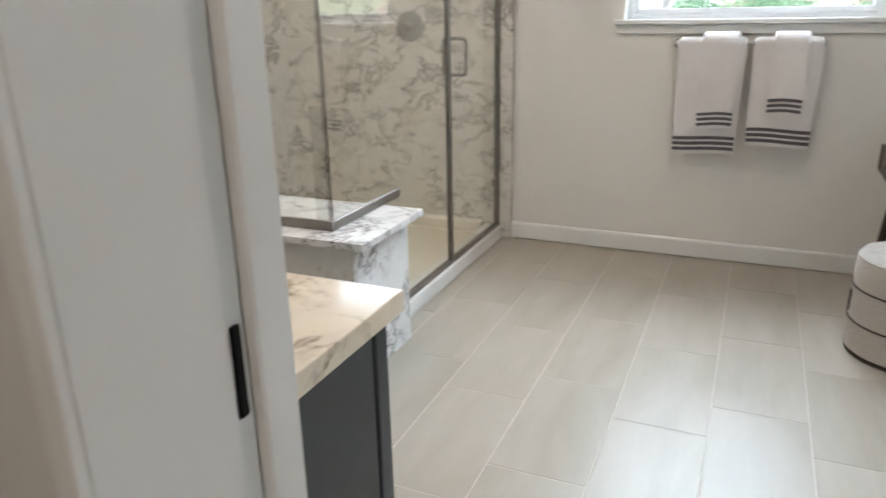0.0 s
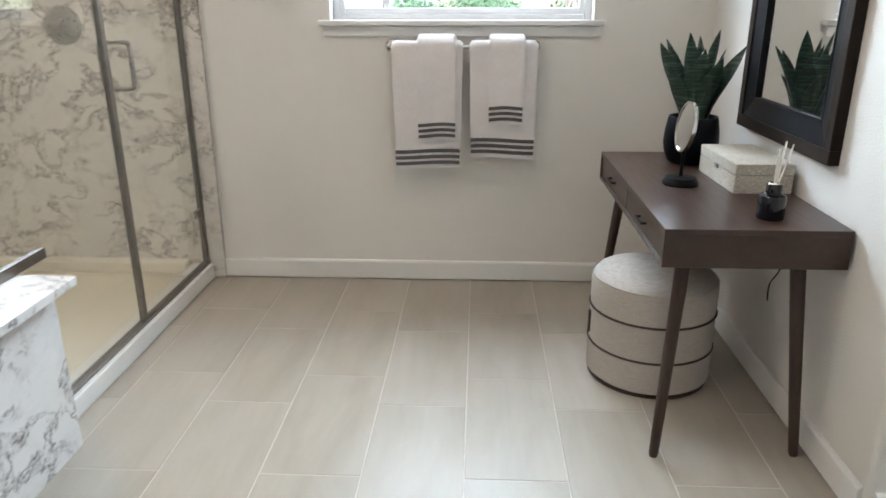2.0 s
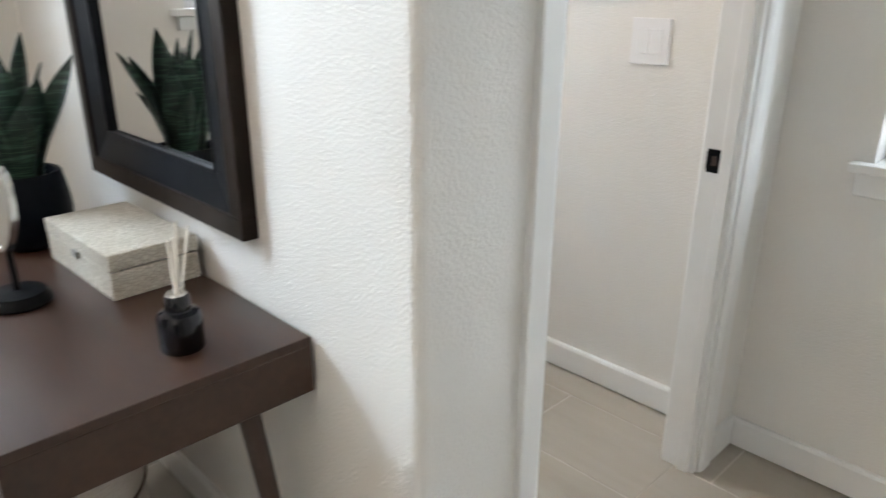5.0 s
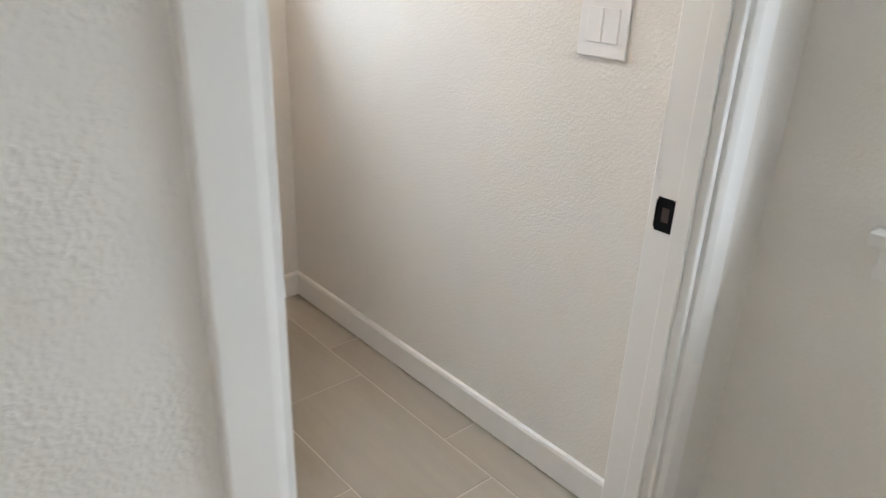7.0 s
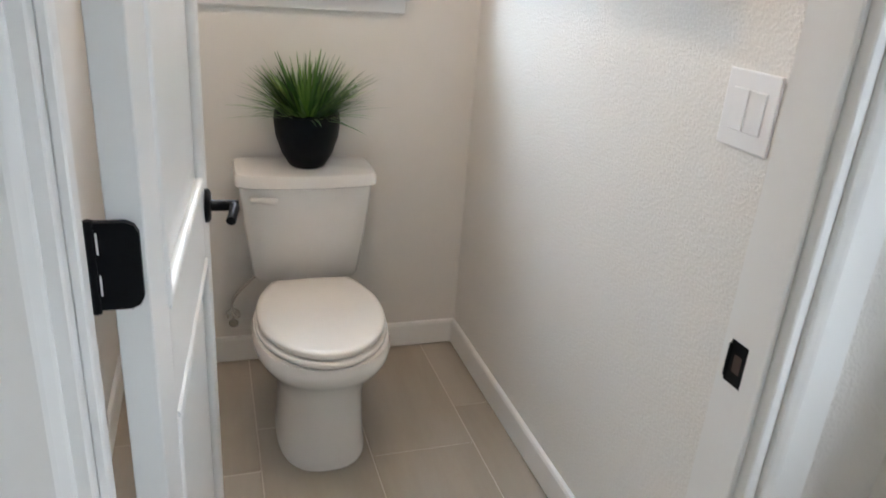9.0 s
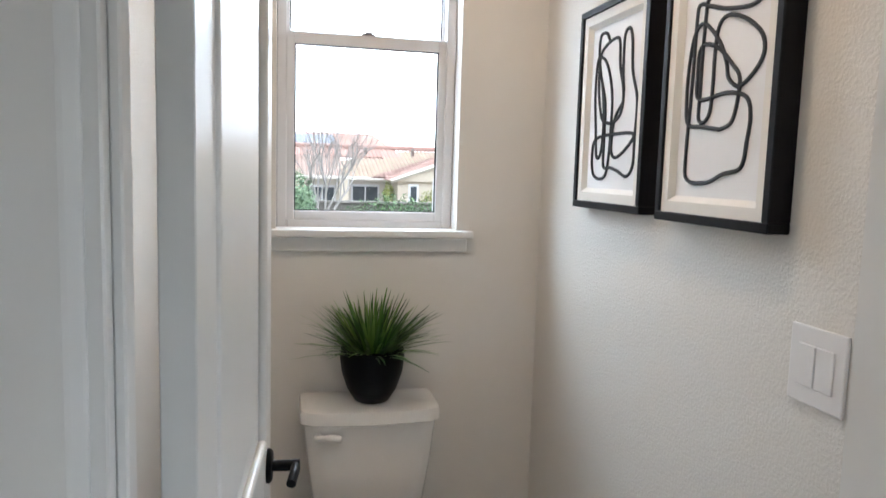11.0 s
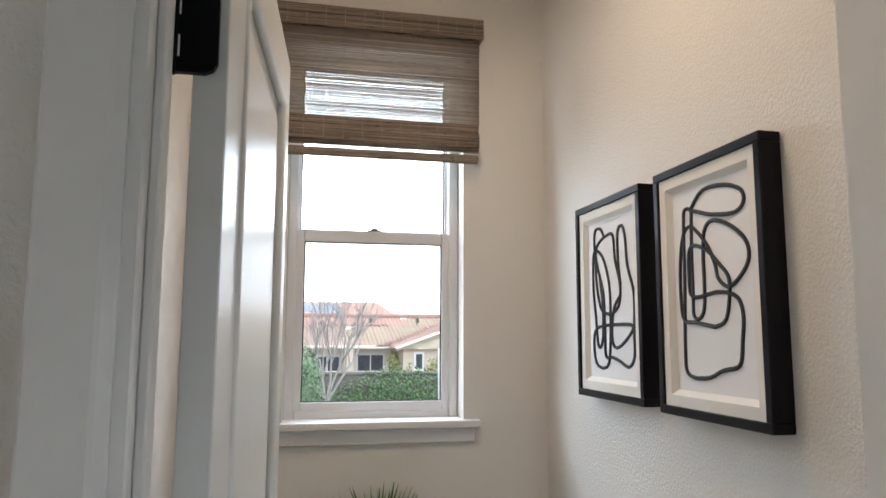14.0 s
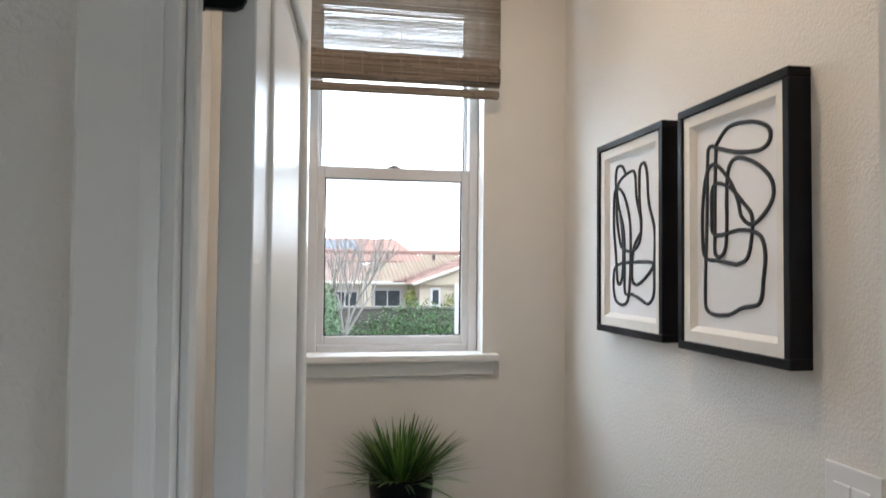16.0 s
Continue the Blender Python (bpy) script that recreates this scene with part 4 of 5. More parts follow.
# ---- things on the desk ----
def leaf_blade(length, width, lean, turn, curl, twist, base=(0, 0, 0), n=14):
    """A stiff lance-shaped leaf, narrow at the foot, widest past the middle, pointed."""
    b = bmesh.new()
    up, dn = [], []
    m = Matrix.Translation(base) @ Matrix.Rotation(turn, 4, "Z")
    for k in range(n + 1):
        s = k / n
        w = width * (0.34 + 0.66 * math.sin(min(1.0, s / 0.58) * math.pi / 2) ** 1.5) * (1 - max(0.0, (s - 0.55) / 0.45) ** 1.8) + 0.0006
        mid = Vector((0, lean * s + curl * s * s, length * s * (1 - 0.30 * (lean / length) ** 2)))
        a = twist * s
        across, front = Vector((math.cos(a), math.sin(a), 0)), Vector((-math.sin(a), math.cos(a), 0))
        rows = [mid + across * (x * w) - front * (abs(x) ** 1.5 * 0.34 * w) for x in (-1, -0.6, 0, 0.6, 1)]
        up.append([b.verts.new(m @ p) for p in rows])
        dn.append([b.verts.new(m @ (p + front * 0.0024)) for p in rows])
    for k in range(n):
        for i in range(4):
            b.faces.new((up[k][i], up[k][i + 1], up[k + 1][i + 1], up[k + 1][i]))
            b.faces.new((dn[k][i], dn[k + 1][i], dn[k + 1][i + 1], dn[k][i + 1]))
        for i in (0, 4):
            b.faces.new((up[k][i], up[k + 1][i], dn[k + 1][i], dn[k][i]))
    return b


sn = thing("snake_plant", pose(0.875, 3.165, DZ1), "dark green snake plant in a black pot on the desk", "potted plant")
part("pot", lathe([(0, 0), (0.074, 0), (0.088, 0.010), (0.103, 0.05), (0.108, 0.085), (0.105, 0.13), (0.096, 0.182), (0.092, 0.188), (0.084, 0.186), (0.088, 0.15), (0.085, 0.12), (0, 0.12)], 56), black_ceramic, sn, "matte black rounded pot", 50)
part("soil", lathe([(0, 0.160), (0.084, 0.160), (0.086, 0.150), (0, 0.150)], 32), soil, sn)
# length, half width, lean, heading in degrees, curl, twist; an outer whorl and an upright heart
for ln, hw_, le, hd, cu, tw in ((0.355, 0.036, 0.03, 200, 0.02, 0.5), (0.365, 0.034, 0.04, 330, 0.02, -0.6), (0.34, 0.033, 0.05, 80, 0.01, 0.8), (0.30, 0.038, 0.06, 265, 0.02, 0.3),
                            (0.32, 0.036, 0.10, 180, 0.07, 1.1), (0.33, 0.034, 0.08, 160, 0.06, -0.7), (0.24, 0.028, 0.10, 205, 0.05, 0.9), (0.31, 0.030, 0.10, 350, 0.08, 1.3),
                            (0.27, 0.036, 0.07, 300, 0.05, -0.4), (0.25, 0.036, 0.06, 235, 0.03, 0.5), (0.29, 0.034, 0.07, 20, 0.05, -0.9), (0.27, 0.034, 0.08, 120, 0.05, 0.6),
                            (0.22, 0.034, 0.05, 315, 0.03, 0.7), (0.21, 0.032, 0.06, 275, 0.04, -0.5), (0.26, 0.032, 0.08, 55, 0.05, 0.4), (0.20, 0.028, 0.07, 0, 0.05, 0.9),
                            (0.31, 0.036, 0.02, 250, 0.01, -0.3), (0.28, 0.036, 0.03, 290, 0.01, 0.4), (0.33, 0.032, 0.03, 130, 0.02, 0.9), (0.24, 0.034, 0.05, 215, 0.02, -0.8)):
    a = radians(hd)
    rr = 0.012 + 0.36 * le
    part("leaf", leaf_blade(ln, hw_ * 1.1, le * 0.5, a - math.pi / 2, cu * 0.85, tw, (rr * math.cos(a), rr * math.sin(a), 0.152)), snake_leaf, sn, smooth=60)

vmr = thing("vanity_mirror", pose(0.741, 2.785, DZ1), "round tabletop mirror on a round black stand", "mirror")
part("base", lathe([(0, 0), (0.062, 0), (0.064, 0.006), (0.061, 0.016), (0.056, 0.020), (0.054, 0.026), (0.012, 0.030), (0, 0.031)], 44), black_metal, vmr, smooth=35)
part("stem", tube([(0, 0, 0.028), (0, 0, 0.125)], 0.0065, 14), black_metal, vmr, smooth=60)
hm = Matrix.Translation((0, 0, 0.205)) @ Matrix.Rotation(radians(-88), 4, "Z") @ Matrix.Rotation(radians(82), 4, "X")
part("rim", lathe([(0.0715, -0.007), (0.0765, -0.007), (0.0780, 0.0), (0.0765, 0.007), (0.0715, 0.007), (0.0715, -0.007)], 48, hm, (1.15, 1.15)), chrome, vmr, "thin silver rim", 35)
part("glass", lathe([(0, -0.004), (0.0715, -0.004), (0.0715, 0.004), (0, 0.004)], 48, hm, (1.15, 1.15)), mirror_silver, vmr)

jb = thing("jewelry_box", pose(0.884, 2.652, DZ1, 0, 0, 1.5), "cream crocodile-embossed box with a hinged lid", "box")
part("body", box(0, 0, 0, 0.196, 0.366, 0.062, 0.003, 2), box_leather, jb)
part("lid", box(-0.001, -0.001, 0.0645, 0.197, 0.367, 0.102, 0.004, 2), box_leather, jb)
part("clasp", box(-0.005, 0.165, 0.052, 0.001, 0.195, 0.068, 0.001), nickel, jb)

df = thing("reed_diffuser", pose(0.898, 2.366, DZ1), "black glass reed diffuser with pale sticks", "diffuser")
part("bottle", lathe([(0, 0), (0.038, 0), (0.040, 0.004), (0.040, 0.064), (0.036, 0.072), (0.025, 0.076), (0.0235, 0.079), (0, 0.079)], 40), black_glass, df, "black glass bottle", 30)
part("cap", lathe([(0.007, 0.078), (0.023, 0.078), (0.0235, 0.081), (0.0225, 0.102), (0.020, 0.106), (0.007, 0.106), (0.007, 0.078)], 32), black_glass, df, smooth=30)
part("collar", lathe([(0.006, 0.1055), (0.019, 0.1065), (0.017, 0.110), (0.006, 0.110), (0.006, 0.1055)], 32), chrome, df, "silver ring at the neck", 30)
for a, l, q in ((0.4, 0.16, 0.05), (0.9, 0.165, 0.055), (-2.2, 0.15, 0.012), (-1.6, 0.158, 0.018)):
    part("reed", tube([(0, 0, 0.06), (q * math.cos(a), q * math.sin(a), 0.06 + l)], 0.0027, 6), reed_wood, df, smooth=60)

# ---- toilet ----
TX = 1.845
to = thing("toilet", pose(TX, 0, 0), "white two-piece toilet with its lid closed", "toilet")


def oval(cy, a, front, back, z, n=40, sq=2.3):
    out = []
    for k in range(n):
        t = 2 * math.pi * k / n
        c, s = math.cos(t), math.sin(t)
        x = a * math.copysign(abs(c) ** (2 / sq), c)
        y = (back if s > 0 else front) * math.copysign(abs(s) ** (2 / sq), s)
        out.append((x, cy + y, z))
    return out


def loft(rings, cap=True):
    b = bmesh.new()
    vs = [[b.verts.new(p) for p in r] for r in rings]
    n = len(vs[0])
    for a, c in zip(vs, vs[1:]):
        for k in range(n):
            b.faces.new((a[k], a[(k + 1) % n], c[(k + 1) % n], c[k]))
    if cap:
        b.faces.new(vs[0])
        b.faces.new(vs[-1])
    return b


part("pedestal", loft([oval(3.30, 0.137, 0.230, 0.22, 0.0, sq=2.6), oval(3.30, 0.136, 0.228, 0.22, 0.02, sq=2.6), oval(3.30, 0.131, 0.222, 0.22, 0.05, sq=2.6), oval(3.30, 0.128, 0.216, 0.22, 0.16, sq=2.5), oval(3.29, 0.131, 0.214, 0.23, 0.225), oval(3.28, 0.152, 0.222, 0.26, 0.285), oval(3.27, 0.186, 0.262, 0.28, 0.325), oval(3.27, 0.200, 0.279, 0.28, 0.352), oval(3.27, 0.203, 0.283, 0.28, 0.378), oval(3.27, 0.197, 0.277, 0.275, 0.397)]), porcelain, to, smooth=60)
part("bolt_cap", lathe([(0, 0), (0.016, 0), (0.013, 0.014), (0, 0.018)], 20, Matrix.Translation((0.135, 3.36, 0.0))), porcelain, to, smooth=60)
def seat_ring(a, front, back, half, cy, z, n=20):
    """A seat outline: round in front, tapering to a straight back edge."""
    out = [(a * math.cos(math.pi * k / n), cy - front * math.sin(math.pi * k / n), z) for k in range(n + 1)][::-1]
    sd = [(half + (a - half) * (1 - (k / 9) ** 2.1), cy + (back - cy) * (k / 9) ** 0.92, z) for k in range(1, 10)]
    return out + sd + [(half * 0.5, back + 0.004, z), (0, back + 0.005, z), (-half * 0.5, back + 0.004, z)] + [(-x, y, zz) for x, y, zz in sd[::-1]]


part("seat", loft([seat_ring(0.188, 0.268, 3.488, 0.120, 3.262, 0.399), seat_ring(0.194, 0.274, 3.490, 0.124, 3.262, 0.404), seat_ring(0.194, 0.274, 3.490, 0.124, 3.262, 0.414), seat_ring(0.189, 0.269, 3.488, 0.121, 3.262, 0.419)]), seat_plastic, to, smooth=50)
part("lid", loft([seat_ring(0.182, 0.258, 3.490, 0.118, 3.262, 0.4225), seat_ring(0.188, 0.265, 3.493, 0.122, 3.262, 0.427), seat_ring(0.188, 0.265, 3.493, 0.122, 3.262, 0.438), seat_ring(0.184, 0.260, 3.490, 0.119, 3.262, 0.443), seat_ring(0.170, 0.245, 3.478, 0.108, 3.262, 0.4465), seat_ring(0.08, 0.11, 3.36, 0.05, 3.262, 0.449)]), seat_plastic, to, smooth=50)
for s in (-1, 1):
    part("seat_hinge", box(s * 0.075 - 0.022, 3.492, 0.402, s * 0.075 + 0.022, 3.525, 0.424, 0.006, 2), seat_plastic, to)


def tank_ring(hw_, y0, z, r, bow):
    pts = []
    m_ = 14
    for k in range(m_ + 1):
        x = -hw_ + r + (2 * hw_ - 2 * r) * k / m_
        pts.append((x, y0 - bow * (1 - (x / hw_) ** 2), z))
    for k in range(1, 6):
        a = radians(-90 + 90 * k / 5)
        pts.append((hw_ - r + r * math.cos(a), y0 + r + r * math.sin(a), z))
    pts.append((hw_, 3.742, z))
    pts.append((-hw_, 3.742, z))
    for k in range(5, 0, -1):
        a = radians(-90 + 90 * k / 5)
        pts.append((-hw_ + r - r * math.cos(a), y0 + r + r * math.sin(a), z))
    return pts


part("tank", loft([tank_ring(0.165, 3.585, 0.400, 0.03, 0.012), tank_ring(0.176, 3.575, 0.415, 0.035, 0.014), tank_ring(0.200, 3.562, 0.60, 0.035, 0.016), tank_ring(0.214, 3.556, 0.735, 0.035, 0.018)]), porcelain, to, smooth=40)
part("tank_lid", loft([tank_ring(0.219, 3.548, 0.737, 0.035, 0.020), tank_ring(0.226, 3.540, 0.742, 0.038, 0.022), tank_ring(0.227, 3.539, 0.768, 0.038, 0.022), tank_ring(0.222, 3.545, 0.781, 0.036, 0.022), tank_ring(0.208, 3.562, 0.786, 0.034, 0.020)]), porcelain, to, smooth=40)
fl = lathe([(0, 0), (0.014, 0), (0.014, 0.010), (0, 0.012)], 20, Matrix.Translation((-0.172, 3.552, 0.700)) @ Matrix.Rotation(radians(90), 4, "X"))
tube(arc_smooth([(-0.180, 3.540, 0.700), (-0.14, 3.532, 0.702), (-0.10, 3.530, 0.698)], 5, False), [0.009] * 5 + [0.0125] * 5 + [0.009], 12, fl)
part("flush_lever", fl, porcelain, to, smooth=50)
wv = thing("supply_valve", pose(1.60, YE - 0.015, 0.20), "small chrome water valve behind the toilet", "valve")
part("body", join(lathe([(0, 0), (0.026, 0), (0.024, 0.006), (0.010, 0.010), (0.010, 0.05), (0, 0.05)], 20, Matrix.Rotation(radians(90), 4, "X")), lathe([(0, -0.015), (0.017, -0.015), (0.017, 0.015), (0, 0.015)], 16, Matrix.Translation((0, -0.05, 0)) @ Matrix.Rotation(radians(90), 4, "X"))), chrome, wv, smooth=40)
part("hose", tube(arc_smooth([(0, -0.05, 0.01), (0.0, -0.05, 0.08), (0.05, -0.06, 0.15), (0.10, -0.07, 0.196)], 6, False), 0.005, 8), chrome, wv, smooth=60)

# grass in a black pot on the tank
gp = thing("grass_plant", pose(1.852, 3.640, 0.7865), "bright green artificial grass in a glossy black pot", "potted plant")
part("pot", lathe([(0, 0), (0.050, 0), (0.057, 0.004), (0.082, 0.045), (0.100, 0.10), (0.106, 0.150), (0.103, 0.176), (0.096, 0.180), (0.087, 0.170), (0.088, 0.150), (0, 0.145)], 56), black_ceramic, gp, "black tapered pot", 45)
part("soil", lathe([(0, 0.160), (0.05, 0.166), (0.0865, 0.158), (0.085, 0.150), (0, 0.150)], 32), soil, gp)
b = bmesh.new()
rnd = random.Random(4)
for k in range(400):
    a, q = rnd.random() * 2 * math.pi, math.sqrt(rnd.random())
    r0 = 0.070 * q
    ln = rnd.uniform(0.10, 0.225)
    el = radians(90 - 66 * q * rnd.uniform(0.5, 1.15))
    w = rnd.uniform(0.0040, 0.0066)
    d_ = Vector((math.cos(a) * math.cos(el), math.sin(a) * math.cos(el), math.sin(el)))
    s_ = Vector((-math.sin(a + rnd.uniform(-0.6, 0.6)), math.cos(a), 0)).normalized()
    p0 = Vector((r0 * math.cos(a), r0 * math.sin(a), 0.158))
    droop = rnd.uniform(0.0, 0.06) * q
    prev = None
    for i in range(5):
        s = i / 4
        c = p0 + d_ * ln * s + Vector((math.cos(a) * droop * s * s, math.sin(a) * droop * s * s, -droop * s * s))
        c.y = min(c.y, 0.10)
        ww = w * (1 - 0.9 * s ** 2.5)
        cur = (b.verts.new(c - s_ * ww), b.verts.new(c + s_ * ww))
        if prev:
            b.faces.new((prev[0], prev[1], cur[1], cur[0]))
        prev = cur
part("grass", b, grass_blade, gp, "dense upright grass blades")["kind"] = "stuff"

# ---- switch plate ----
sw = thing("light_switch", None, "white two-gang rocker light switch plate", "light switch")
part("plate", box(XW - 0.007, 2.305, 1.163, XW, 2.435, 1.300, 0.003, 2), switch_plastic, sw)
for y in (2.328, 2.372):
    part("rocker", box(XW - 0.0095, y, 1.194, XW - 0.006, y + 0.0415, 1.269, 0.002), switch_plastic, sw)

# ---- framed drawings ----
def framed(y0, y1, z0, z1, loops, label, u0=0.05, du=0.90):
    f = thing("framed_art", None, label, "picture", "pair of drawings")
    xb, xf = XW, XW - 0.048
    fw = 0.020
    b = bmesh.new()
    for a in ((y0, z0, y1, z0 + fw), (y0, z1 - fw, y1, z1), (y0, z0 + fw, y0 + fw, z1 - fw), (y1 - fw, z0 + fw, y1, z1 - fw)):
        box(xf, a[0], a[1], xb, a[2], a[3], 0.002, 1, b)
    part("frame", b, frame_black, f)
    b = bmesh.new()
    mw_ = 0.037
    yi0, yi1, zi0, zi1 = y0 + fw, y1 - fw, z0 + fw, z1 - fw
    o = [b.verts.new((xf + 0.006, y, z)) for y, z in ((yi0, zi0), (yi1, zi0), (yi1, zi1), (yi0, zi1))]
    i = [b.verts.new((xf + 0.006, y, z)) for y, z in ((yi0 + mw_ - 0.012, zi0 + mw_ - 0.012), (yi1 - mw_ + 0.012, zi0 + mw_ - 0.012), (yi1 - mw_ + 0.012, zi1 - mw_ + 0.012), (yi0 + mw_ - 0.012, zi1 - mw_ + 0.012))]
    j = [b.verts.new((xf + 0.019, y, z)) for y, z in ((yi0 + mw_, zi0 + mw_), (yi1 - mw_, zi0 + mw_), (yi1 - mw_, zi1 - mw_), (yi0 + mw_, zi1 - mw_))]
    for k in range(4):
        b.faces.new((o[k], o[(k + 1) % 4], i[(k + 1) % 4], i[k]))
        b.faces.new((i[k], i[(k + 1) % 4], j[(k + 1) % 4], j[k]))
    part("mat", b, mat_board, f, "cream bevelled mat")
    part("paper", box(xf + 0.019, yi0 + mw_ - 0.004, zi0 + mw_ - 0.004, xf + 0.023, yi1 - mw_ + 0.004, zi1 - mw_ + 0.004), art_paper, f)
    ay0, ay1, az0, az1 = yi0 + mw_, yi1 - mw_, zi0 + mw_, zi1 - mw_
    for lp in loops:
        # u runs with the viewer's left to right (towards -y), v from bottom to top
        pts = arc_smooth([(xf + 0.0185, ay1 - (ay1 - ay0) * (u0 + du * u), az0 + (az1 - az0) * v) for u, v in lp], 9, len(lp) < 12)
        part("ink_line", tube(pts, 0.0047, 6, closed=len(lp) < 12, up=(1, 0, 0)), art_ink, f, smooth=60)
    return f


framed(2.468, 2.871, 1.450, 2.013, (
    ((0.24, 0.90), (0.42, 0.97), (0.71, 0.96), (0.92, 0.91), (0.94, 0.85), (0.81, 0.82), (0.52, 0.84), (0.28, 0.88), (0.14, 0.90), (0.11, 0.81), (0.10, 0.53), (0.07, 0.20), (0.11, 0.08), (0.38, 0.07), (0.59, 0.11), (0.81, 0.14), (0.86, 0.25), (0.88, 0.36), (0.81, 0.44), (0.57, 0.47), (0.21, 0.46), (0.17, 0.58), (0.18, 0.68), (0.26, 0.71), (0.45, 0.67), (0.62, 0.59), (0.72, 0.53), (0.72, 0.44), (0.66, 0.34), (0.51, 0.31)),
    ((0.51, 0.31), (0.27, 0.33), (0.07, 0.35), (0.03, 0.47), (0.04, 0.63), (0.09, 0.76), (0.19, 0.81), (0.32, 0.77), (0.46, 0.69), (0.55, 0.60), (0.59, 0.53), (0.72, 0.49), (0.89, 0.54), (0.98, 0.61), (0.94, 0.69), (0.75, 0.77), (0.53, 0.81), (0.42, 0.77), (0.39, 0.65), (0.39, 0.50), (0.37, 0.39), (0.29, 0.35), (0.22, 0.37), (0.22, 0.47), (0.22, 0.64), (0.23, 0.79), (0.24, 0.90)),
), "black line drawing of large loops in a black frame", 0.055, 0.92)
framed(2.947, 3.358, 1.454, 2.013, (
    ((0.20, 0.49), (0.14, 0.62), (0.14, 0.79), (0.21, 0.86), (0.43, 0.90), (0.57, 0.88), (0.61, 0.73), (0.71, 0.57), (0.67, 0.45), (0.49, 0.40), (0.28, 0.42)),
    ((0.36, 0.89), (0.27, 0.95), (0.14, 0.95), (0.11, 0.85), (0.18, 0.70), (0.31, 0.53), (0.33, 0.32), (0.34, 0.14), (0.49, 0.13), (0.66, 0.11), (0.85, 0.08), (0.98, 0.14), (0.99, 0.30), (1.00, 0.51), (0.88, 0.68), (0.84, 0.86), (0.77, 0.93), (0.68, 0.89), (0.68, 0.70), (0.72, 0.57)),
    ((0.71, 0.51), (0.55, 0.42), (0.50, 0.25), (0.59, 0.19), (0.82, 0.24), (0.96, 0.32), (0.52, 0.33), (0.13, 0.31), (0.05, 0.21), (0.10, 0.09), (0.27, 0.06), (0.42, 0.11), (0.47, 0.33), (0.46, 0.57), (0.34, 0.74), (0.19, 0.81), (0.08, 0.79), (0.06, 0.58), (0.11, 0.38), (0.15, 0.22), (0.21, 0.19), (0.28, 0.26), (0.29, 0.45), (0.22, 0.66)),
), "black line drawing of tall loops in a black frame")

# ---- woven shade ----
bs = thing("roman_shade", None, "woven bamboo roman shade, half drawn", "window shade")
rnd = random.Random(8)
b = box(1.476, YE - 0.066, 2.692, 2.210, YE - 0.001, 2.762)
z = 2.764
while z > 2.692:
    hgt = rnd.uniform(0.0018, 0.0042)
    box(1.474 + rnd.uniform(0, 0.003), YE - 0.070 + rnd.uniform(-0.001, 0.001), z - hgt, 2.212 - rnd.uniform(0, 0.003), YE - 0.0655, z - 0.0004, 0, 1, b)
    z -= hgt
part("valance", b, shade_slat, bs)
b = bmesh.new()
z = 2.705
while z > 2.372:
    hgt = rnd.uniform(0.0012, 0.0030) if rnd.random() < 0.85 else rnd.uniform(0.003, 0.0045)
    yy = YE - 0.050 + rnd.uniform(-0.0015, 0.0015)
    tilt = rnd.uniform(-0.0008, 0.0008)
    c = box(1.484, yy, z - hgt, 2.198, yy + 0.0018, z)
    for v in c.verts:
        v.co.z += tilt * (v.co.x - 1.8)
    join(b, c)
    z -= hgt + (rnd.uniform(0.0002, 0.0009) if rnd.random() < 0.93 else rnd.uniform(0.0010, 0.0020))
part("weave", b, weave_slat, bs)["kind"] = "stuff"
for z0, z1, y in ((2.335, 2.375, 0.062), (2.288, 2.336, 0.074), (2.272, 2.292, 0.060), (2.234, 2.264, 0.056)):
    b = bmesh.new()
    z = z1
    while z > z0:
        hgt = rnd.uniform(0.0035, 0.0065)
        box(1.486 + rnd.uniform(0, 0.003), YE - y + rnd.uniform(-0.002, 0.002), z - hgt, 2.194 - rnd.uniform(0, 0.004), YE - y + 0.010, z - 0.0004, 0, 1, b)
        z -= hgt
    part("fold", b, shade_slat, bs)["kind"] = "stuff"
for k in range(11):
    x = 1.515 + k * 0.066
    th = tube([(x, YE - 0.0535, 2.70), (x, YE - 0.0535, 2.37)], 0.0011, 5)
    for y, z0, z1 in ((0.0708, 2.692, 2.762), (0.0645, 2.337, 2.374), (0.0765, 2.290, 2.335), (0.0585, 2.236, 2.263)):
        tube([(x, YE - y, z1), (x, YE - y, z0)], 0.0011, 5, th)
    part("thread", th, shade_thread, bs)


# ---- outside ----
GZ = -1.4


def leaves(b, c, r, count, size, rnd, hollow=0.45):
    for _ in range(count):
        d_ = Vector((rnd.gauss(0, 1), rnd.gauss(0, 1), rnd.gauss(0, 1))).normalized()
        q = hollow + (1 - hollow) * rnd.random() ** 0.5
        lump = 1 + 0.22 * noise.noise(d_ * 2.3 + Vector(c))
        p = Vector(c) + Vector((d_.x * r[0], d_.y * r[1], d_.z * r[2])) * q * lump
        if p.z < GZ:
            continue
        n_ = (d_ + Vector((rnd.uniform(-0.8, 0.8), rnd.uniform(-0.8, 0.8), rnd.uniform(-0.6, 0.8)))).normalized()
        u = n_.orthogonal().normalized()
        u = (Matrix.Rotation(rnd.random() * 6.28, 3, n_) @ u)
        w = n_.cross(u)
        s = size * rnd.uniform(0.6, 1.3)
        b.faces.new([b.verts.new(p + u * s), b.verts.new(p + w * s * 0.5), b.verts.new(p - u * s), b.verts.new(p - w * s * 0.5)])


